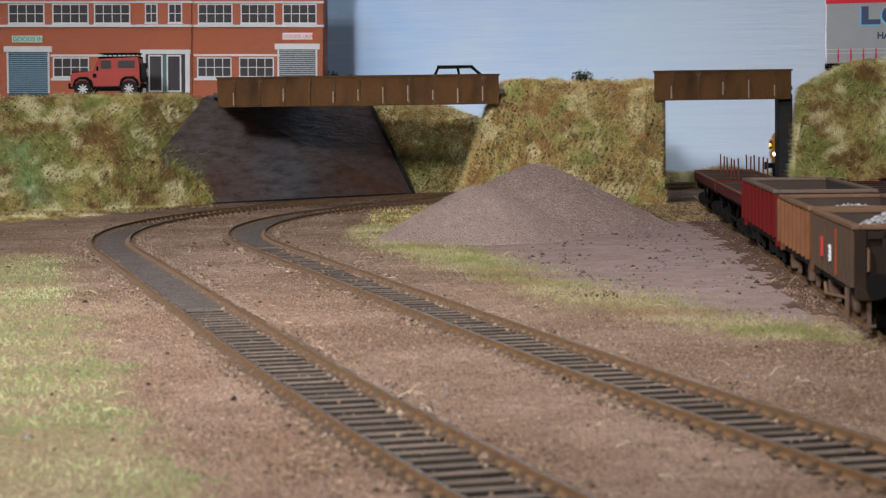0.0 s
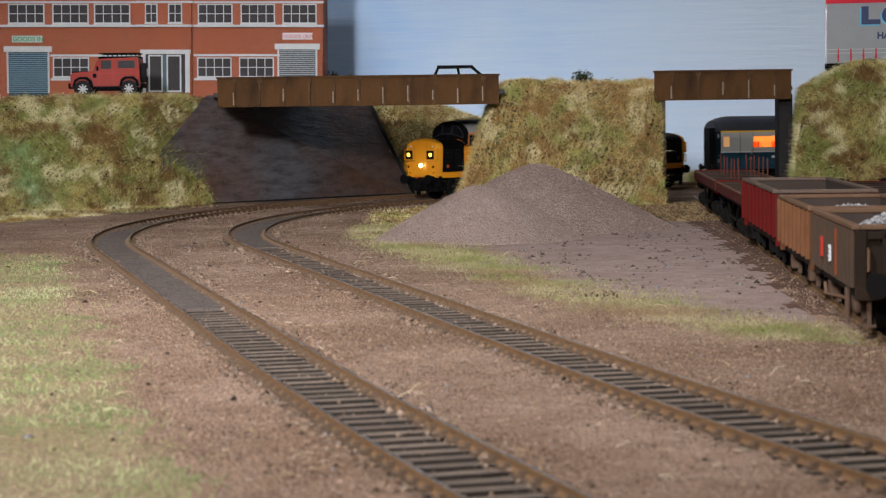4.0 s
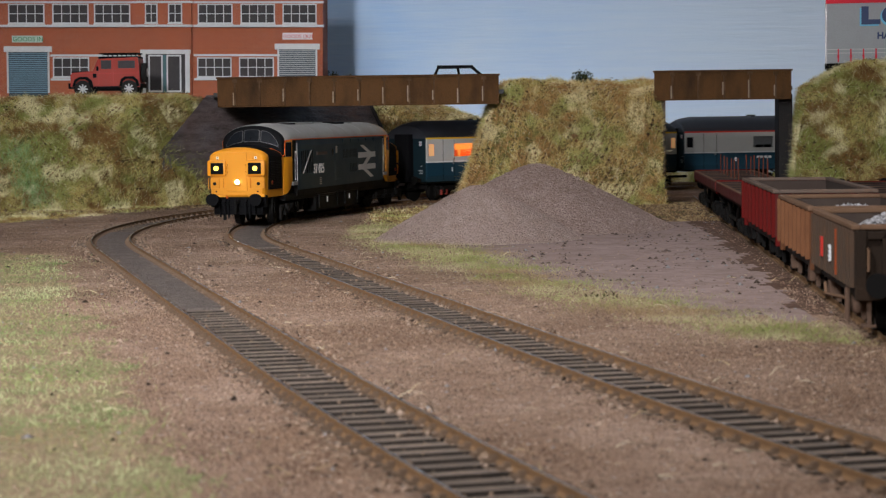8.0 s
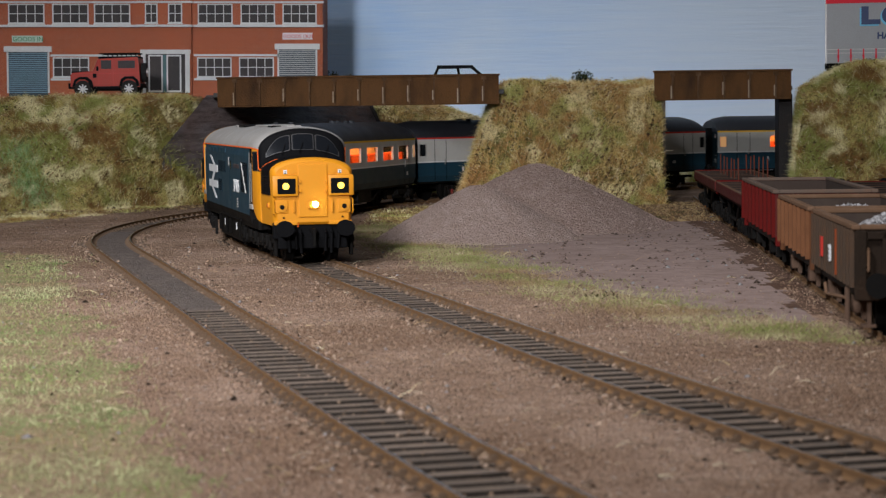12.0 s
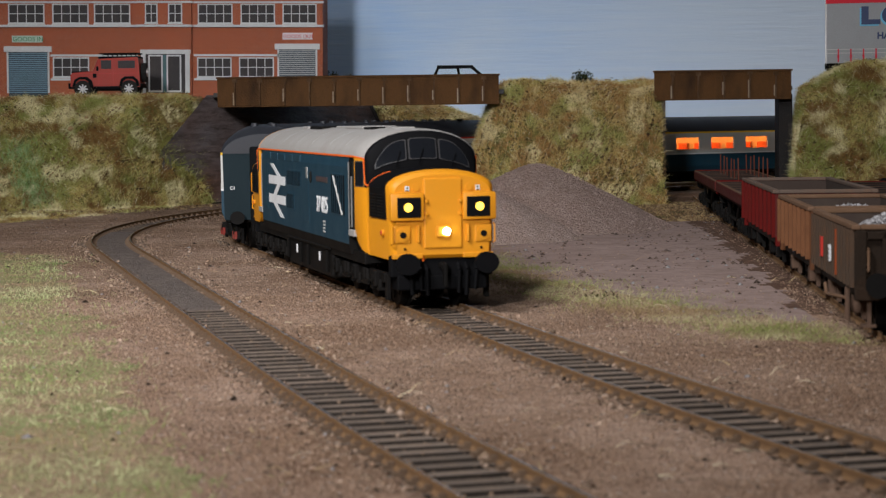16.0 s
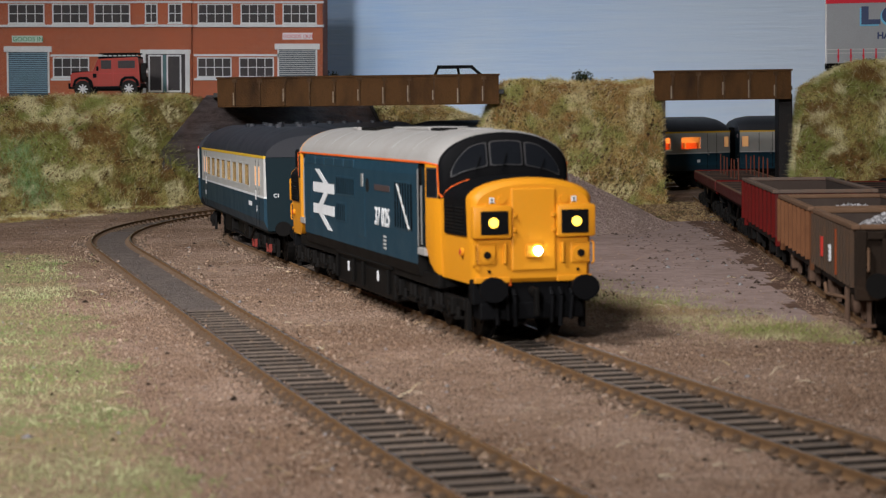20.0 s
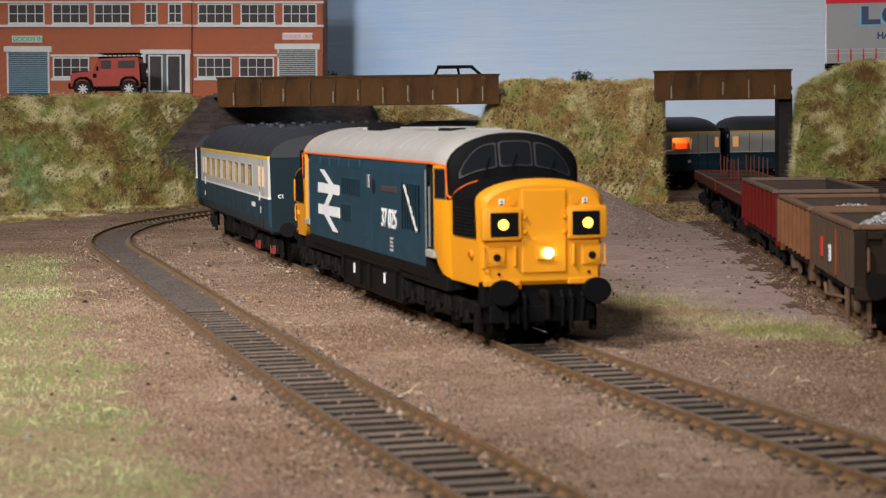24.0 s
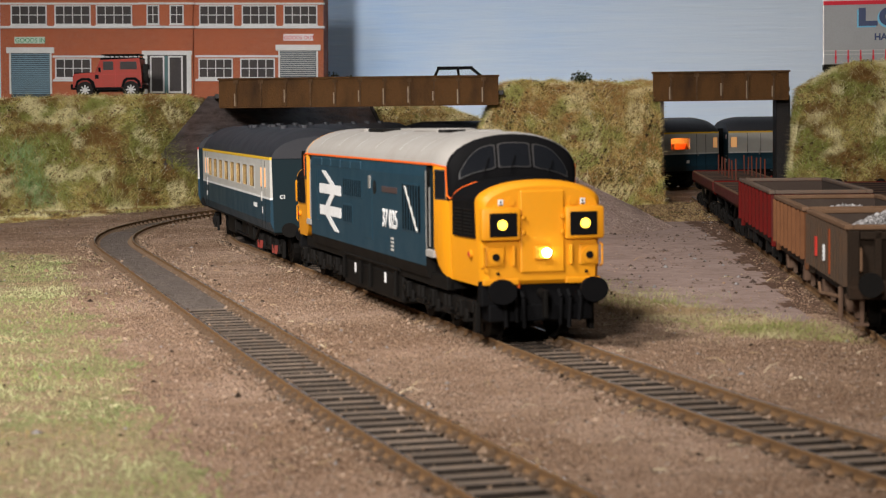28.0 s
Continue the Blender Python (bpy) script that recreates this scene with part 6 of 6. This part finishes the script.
def scatter(poly, n, seed):
    rng = np.random.default_rng(seed)
    xs, ys = [p[0] for p in poly], [p[1] for p in poly]
    out = []
    while len(out) < n:
        x, y = rng.uniform(min(xs), max(xs)), rng.uniform(min(ys), max(ys))
        jx = x + rng.normal(0, 6) + 9 * noise.noise(Vector((x * 0.05, y * 0.05, 4)))
        jy = y + 22 * noise.noise(Vector((x * 0.05, y * 0.05, 9)))
        if side_of(poly, jx, jy) and noise.noise(Vector((x * 0.03, y * 0.02, seed))) > rng.uniform(-0.9, 0.5):
            out.append((x, y, ground_height(x, y) - 0.2))
    return np.array(out)


fibres("field_grass", scatter(GRASS_WEST, 100000, 31), 1.8, 0.15, GREEN, "short pale green static grass", 1.0, 31)
fibres("foot_grass", scatter(GRASS_FOOT, 42000, 32), 2.8, 0.22, STRAW, "straw grass at the foot of the bank", 1.2, 32)
VERGE = blade_material("verge_fibres", [(0.38, 0.38, 0.16), (0.29, 0.32, 0.10), (0.36, 0.29, 0.15), (0.20, 0.22, 0.07), (0.28, 0.20, 0.11), (0.44, 0.38, 0.22)], (0.19, 0.21, 0.06), (0.27, 0.17, 0.09), 30, (0.40, 0.36, 0.19))
fibres("verge_grass", scatter(GRASS_MID, 24000, 33), 2.2, 0.13, VERGE, "pale green verge grass beside the line", 1.1, 33)
fibres("rough_grass", scatter(BROWN_MID, 5000, 34), 3.0, 0.25, STRAW, "rough brown grass by the mound", 1.2, 34)

GRAIN = blade_material("earth_grains", [(0.32, 0.21, 0.14), (0.25, 0.16, 0.103), (0.40, 0.285, 0.205), (0.19, 0.122, 0.08), (0.30, 0.195, 0.128)])
SPOIL = blade_material("spoil_grains", [(0.35, 0.26, 0.22), (0.30, 0.215, 0.18), (0.40, 0.305, 0.265), (0.20, 0.14, 0.115), (0.32, 0.23, 0.195)])
SCRUB = blade_material("scrub_crumbs", [(0.20, 0.115, 0.05), (0.12, 0.09, 0.035), (0.28, 0.19, 0.085), (0.06, 0.038, 0.02), (0.17, 0.085, 0.035), (0.36, 0.24, 0.12)])


def loose_earth(n, seed, x0, x1, y0, y1):
    rng = np.random.default_rng(seed)
    pts = []
    while len(pts) < n:
        x, y = rng.uniform(x0, x1), rng.uniform(y0, y1)
        if abs(x) < 0.24 * y + 12 and off_line(x, y) > 10.2 and (not side_of(SLAB, x, y) or rng.uniform() < 0.12):
            pts.append((x, y, ground_height(x, y) + 0.05))
    return np.array(pts)


crumbs("earth_grains", loose_earth(45000, 41, -260, 260, 270, 1150), 0.2, GRAIN, "fine brown earth grains", 41, "earth")
crumbs("near_grains", loose_earth(60000, 49, -120, 120, 268, 620), 0.13, GRAIN, "fine brown earth grains in the foreground", 49, "earth")
crumbs("loose_stones", loose_earth(450, 42, -260, 260, 270, 1150), 0.45, M["stone"], "scattered pale stones", 42)
crumbs("dark_stones", loose_earth(420, 43, -260, 260, 270, 1150), 0.45, M["bed"], "scattered dark stones", 43)


def track_grit(n, seed, lo, hi, z):
    """Stray ballast grains in a band lo to hi mm from the track's middle, on both sides."""
    rng = np.random.default_rng(seed)
    pts = []
    for i in range(n):
        p, h = line_at(float(rng.uniform(-420, 585)), SPACING * int(rng.integers(0, 2)))
        u = float(rng.uniform(lo, hi)) * int(rng.choice((-1, 1)))
        pts.append((p.x - math.sin(h) * u, p.y + math.cos(h) * u, z + float(rng.uniform(-0.15, 0.15))))
    return np.array(pts)


DUST = blade_material("track_dust", [(0.20, 0.135, 0.09), (0.26, 0.18, 0.125), (0.14, 0.095, 0.065), (0.09, 0.06, 0.042), (0.30, 0.215, 0.155)])
crumbs("track_grit", track_grit(5200, 46, 9.6, 15.5, -1.75), 0.42, DUST, "coarse ballast grains along the sleeper ends", 46)
crumbs("rail_foot_grit", track_grit(5200, 47, 5.2, 7.6, -1.85), 0.36, DUST, "dusty ballast heaped against the rails", 47)
crumbs("middle_grit", track_grit(900, 48, 0.0, 6.0, -1.9), 0.26, DUST, "stray grains between the rails", 48)
rng_heap = np.random.default_rng(44)
heap_xy = np.stack([rng_heap.uniform(-40, 110, 26000), rng_heap.uniform(830, 1030, 26000)], 1)
heap_z = np.array([heap_height(x, y) for x, y in heap_xy])
on_heap = (heap_z > -2.6) & ((np.hypot(heap_xy[:, 0] - 15.5, heap_xy[:, 1] - 886) > 30) | (rng_heap.uniform(0, 1, 26000) < 0.4))
crumbs("spoil_grains", np.column_stack([heap_xy, heap_z + 0.15])[on_heap], 0.24, SPOIL, "pinkish grey stone grains on the heap", 44)

def slab_bits(n, seed):
    rng = np.random.default_rng(seed)
    pts = []
    while len(pts) < n:
        x, y = rng.uniform(0, 130), rng.uniform(500, 1010)
        if side_of(SLAB, x, y) and noise.noise(Vector((x * 0.04, y * 0.02, 6))) > -0.05:
            pts.append((x, y, ground_height(x, y)))
    return np.array(pts)


CRACK = blade_material("dark_crack_litter", [(0.10, 0.07, 0.055), (0.06, 0.042, 0.033), (0.15, 0.105, 0.085)])
crumbs("dark_fragments", slab_bits(700, 81), 0.55, CRACK, "dark fragments strewn on the trodden earth", 81)
crumbs("pale_fragments", slab_bits(60, 82), 0.7, M["stone"], "pale chips on the trodden earth", 82)

LITTER = blade_material("leaf_litter", [(0.16, 0.10, 0.05), (0.22, 0.15, 0.08), (0.09, 0.06, 0.035), (0.28, 0.20, 0.10)])
PATCHES = [[(118, 1010), (150, 1005), (152, 1200), (132, 1215), (108, 1190), (95, 1060)], [(-40, 1140), (5, 1210), (70, 1205), (30, 1090), (5, 1010), (-30, 1010)]]
for i, poly in enumerate(PATCHES):
    crumbs("leaf_litter", scatter(poly, 4200, 51 + i) + np.array([0, 0, 0.4]), 0.55, LITTER, "brown leaf litter", 51 + i, "leaf litter")
    fibres("litter_straw", scatter(poly, 900, 61 + i), 3.2, 0.2, SCRUB, "brown stalks among the litter", 1.6, 61 + i)
FRESH = blade_material("fresh_green_fibres", [(0.22, 0.40, 0.14), (0.30, 0.46, 0.20), (0.16, 0.28, 0.09), (0.40, 0.50, 0.26)])
tuft = np.concatenate([np.array([x, y, z]) + rng_heap.normal(0, 1, (520, 3)) * np.array([6.0, 4.0, 5.0]) for x, y, z in ((-246, 1208, 14), (-252, 1216, 30), (-238, 1200, 4))])
fibres("fresh_tuft", tuft, 4.5, 0.2, FRESH, "bright green tuft of grass on the bank", 0.9, 72)
FOOT_LITTER = [(-262, 1120), (-225, 1128), (-190, 1165), (-150, 1218), (-132, 1236), (-150, 1240), (-200, 1212), (-262, 1196)]
crumbs("foot_litter", scatter(FOOT_LITTER, 2200, 55) + np.array([0, 0, 0.8]), 0.6, LITTER, "dark leaf litter at the foot of the bank", 55, "leaf litter")
WEED = blade_material("weed_leaves", [(0.06, 0.05, 0.02), (0.09, 0.08, 0.03), (0.05, 0.035, 0.018)])
weed_spots = np.concatenate([np.array([x, y, -1.8]) + rng_heap.normal(0, 1, (26, 3)) * np.array([2.6, 3.0, 0.4]) for x, y in ((-9, 868), (0, 850), (46, 592), (-30, 925), (112, 1035), (126, 1080), (-245, 1105), (-215, 1130), (-190, 1165), (-260, 1090))])
fibres("weeds", weed_spots, 1.8, 0.6, WEED, "small dark leafy weeds", 1.6, 71)

STRAWBIT = blade_material("straw_bits", [(0.62, 0.50, 0.30), (0.50, 0.38, 0.20), (0.30, 0.20, 0.11), (0.70, 0.60, 0.40)])
fibres("straw_bits", loose_earth(420, 73, -200, 200, 290, 800), 4.2, 0.16, STRAWBIT, "loose straws on the earth", 5.0, 73)

# low growth along the foot of the backdrop
hedge = np.column_stack([rng_heap.uniform(90, 270, 9000), rng_heap.uniform(1558, 1572, 9000), np.zeros(9000)])
hedge[:, 2] = -3 + rng_heap.uniform(0, 1, 9000) * np.array([9 + 9 * noise.noise(Vector((x * 0.03, 0, 7))) for x in hedge[:, 0]])
fibres("hedge_grass", hedge, 4.0, 0.4, STRAW, "low straw growth along the backdrop", 1.3, 45)


def bank_scrub(made, n, name, seed):
    ob, areas, quads, rng = made
    pick = rng.choice(len(quads), n, p=areas / areas.sum())
    pts = np.array([(quads[i][0] * (1 - u) + quads[i][2] * u)[:] for i, u in zip(pick, rng.uniform(0, 1, n))])
    keep = np.array([1.6 * noise.noise(Vector(p) * 0.045) + noise.noise(Vector(p) * 0.14) - 0.05 for p in pts]) > rng.uniform(-0.15, 0.45, n)
    crumbs(name, pts[keep] + np.array([0, -0.9, 0.9]), 0.5, SCRUB, "brown and olive scrub crumbs", seed, "undergrowth")


def bank_leaves(made, n, name, seed):
    """Dark curled leaves that lie in drifts on the slope."""
    ob, areas, quads, rng = made
    pick = rng.choice(len(quads), n, p=areas / areas.sum())
    pts = np.array([(quads[i][0] * (1 - u) + quads[i][2] * u)[:] for i, u in zip(pick, rng.uniform(0, 1, n))])
    keep = np.array([noise.noise(Vector(p) * 0.06 + Vector((5, 0, 0))) for p in pts]) > 0.10
    fibres(name, pts[keep] + np.array([0, -2.2, 1.6]), 1.9, 0.75, WEED, "dark curled dead leaves on the slope", 2.2, seed)


for made, nm, n in ((made_west, "west_leaves", 4200), (made_mid, "mound_leaves", 3000), (made_east, "east_leaves", 2600), (made_back, "cutting_leaves", 1500)):
    bank_leaves(made, n, nm, n)
for made, nm, n in ((made_west, "west_scrub", 26000), (made_mid, "mound_scrub", 20000), (made_east, "east_scrub", 14000), (made_back, "cutting_scrub", 10000)):
    bank_scrub(made, n, nm, n)

# ---- the train ----
loco = build_loco()
BEHIND = [271, 545, 834, 1120]
coaches = [build_coach(-850 - BEHIND[0], True, "blue and grey coach with orange-lit windows", roof_vents=(-40, -30, 60), H=122.0),
           build_coach(-850 - BEHIND[1], False, "blue and grey coach with unlit windows and roof vents", False, roof_vents=(-95, -70, -45, -20, 5, 30, 55, 80), pale=True, H=138.0),
           build_coach(-850 - BEHIND[2], True, "blue and grey coach with orange-lit windows, third in the train", H=137.0),
           build_coach(-850 - BEHIND[3], True, "blue and grey coach with warm-lit windows at the rear", H=137.0)]

# ---- wagons in the siding ----
near_wagon = build_box_wagon(122, 78, "open_box_wagon", M["brownbox"], M["rim"], "weathered brown ribbed box wagon with stone load", load=True, ribs=15)
part("hazard_mark", boxes((14.5, 16.6, 16.0, 17.3, 15.0, 20.0)), M["red"], near_wagon, "small red marking")
part("number_panel", boxes((-2.4, -0.4, 16.0, 17.3, 15.0, 19.0)), M["white"], near_wagon, "white data panel")
part("number_mark", boxes(*[(-2.0, -0.8, 17.2, 17.36, z, z + 0.35) for z in (15.5, 16.6, 17.7)]), M["black"], near_wagon)
part("hazard_stripe", boxes((-14, -12, 16.0, 17.2, 12.5, 23.5)), M["rustorange"], near_wagon, "rusty orange patch")
for y in (-14.6, 14.6):
    part("end_corner_post", boxes((-40.4, -38.8, y - 1.2, y + 1.2, 9, 24.6), bevel=0.2), M["brownbox"], near_wagon, "worn corner post")
part("end_top_bar", boxes((-40.3, -38.9, -13.2, 13.2, 22.6, 24.4), bevel=0.2), M["brownbox"], near_wagon)
part("end_low_bar", boxes((-40.3, -38.9, -13.2, 13.2, 11.6, 13.0), bevel=0.2), M["brownbox"], near_wagon)
part("brake_lever", rods(((-30, 16.6, 8.4), (6, 16.9, 6.2), 0.45), ((6, 16.9, 6.2), (9, 16.9, 8.6), 0.45), n=6), M["rim"], near_wagon, "worn brake lever")
part("lever_guard", rods(((-31, 16.4, 10.8), (-31, 16.4, 3.2), 0.5), ((-29, 16.4, 10.8), (-29, 16.4, 3.2), 0.5), n=6), M["rustdark"], near_wagon)
for y in (12.5, -12.5):
    part("shunter_step", boxes((-38.5, -34.5, y - 1.6, y + 1.6, 2.2, 2.9), (-38.2, -37.4, y - 0.5, y + 0.5, 2.8, 9.0), bevel=0.1), M["rustdark"], near_wagon, "rusty shunter's step")
part("grab_handle", rods(((-39.2, 13, 15), (-40.6, 13, 15.5), 0.35), ((-40.6, 13, 15.5), (-40.6, 13, 20), 0.35), ((-40.6, 13, 20), (-39.2, 13, 20.5), 0.35), n=6), M["rim"], near_wagon, "worn grab handle")
build_box_wagon(214, 81, "open_box_wagon", M["rustbox"], M["rim"], "rusty orange-brown box wagon with stone load", load=True, ribs=8)
build_box_wagon(333, 123, "open_box_wagon", M["redbox"], M["rimdark"], "maroon bogie box wagon, empty", axles=(-48, -26, 26, 48), ribs=9, height=26.8)
build_bolster_wagon(479, 148, stakes=False)
build_bolster_wagon(646, 168)
far_siding = lambda s: (Vector((178.0, 380.0)) + (SIDING_B - SIDING_A).normalized() * s, siding_at(0)[1])
build_bolster_wagon(600, 220, far_siding, stakes=False, z=13.5)

# distance run by the locomotive, in mm along the line, at each second
RUN = [(0.0, -860), (1.0, -774), (2.0, -689), (2.6, -642), (3.5, -575), (5.5, -436), (6.5, -362), (7.5, -289), (8.5, -218), (9.5, -152), (10.5, -86), (11.5, -23), (12.5, 38.5), (14.5, 137), (15.5, 174.5), (16.5, 208), (17.5, 235), (18.5, 255.8), (19.5, 270.8), (20.5, 280.5), (21.0, 283.6), (21.5, 284.3), (28.0, 284.3)]


def run_at(t):
    """Smooth distance between the known ones."""
    for i in range(len(RUN) - 1):
        (t0, s0), (t1, s1) = RUN[i], RUN[i + 1]
        if t <= t1:
            def slope(j):
                if j <= 0 or j >= len(RUN) - 1:
                    k = 0 if j <= 0 else len(RUN) - 2
                    return (RUN[k + 1][1] - RUN[k][1]) / (RUN[k + 1][0] - RUN[k][0])
                a = (RUN[j][1] - RUN[j - 1][1]) / (RUN[j][0] - RUN[j - 1][0])
                b = (RUN[j + 1][1] - RUN[j][1]) / (RUN[j + 1][0] - RUN[j][0])
                return 0.0 if a * b <= 0 else 2 * a * b / (a + b)
            h = t1 - t0
            u = (t - t0) / h
            return s0 * (2 * u ** 3 - 3 * u ** 2 + 1) + h * slope(i) * (u ** 3 - 2 * u ** 2 + u) + s1 * (3 * u ** 2 - 2 * u ** 3) + h * slope(i + 1) * (u ** 3 - u ** 2)
    return RUN[-1][1]


def motions():
    times = [i * 0.2 for i in range(110)] + [22.0, 25.0, 28.0]
    train = [(loco, 0.0, 74.3)] + [(c, b, 93.0) for c, b in zip(coaches, BEHIND)]
    for veh, behind, half in train:
        walk(veh, [(t, vehicle_pose(run_at(t) - behind, half)) for t in times])
    for b, veh, x in BOGIES:
        behind, half = [(d, h) for v, d, h in train if v == veh][0]
        rows = []
        for t in times:
            s = run_at(t) - behind
            turn = math.degrees(line_at(s + x)[1]) - math.degrees(vehicle_pose(s, half).to_euler().z)
            rows.append((t, pose(x * MM, 0, 0, 0, 0, (turn + 180) % 360 - 180)))
        walk(b, rows)
    for w, r in ROLLING:
        x0 = w.location.x
        rows, t, s_last = [], 0.0, None
        while t < 21.7:
            rows.append((t, Matrix.Translation((x0, 0, r * MM)) @ Matrix.Rotation((run_at(t) + 860) / r, 4, "Y")))
            t += 1 / 15 if t < 13 else 0.1
        rows.append((28.0, rows[-1][1]))
        walk(w, rows)


motions()
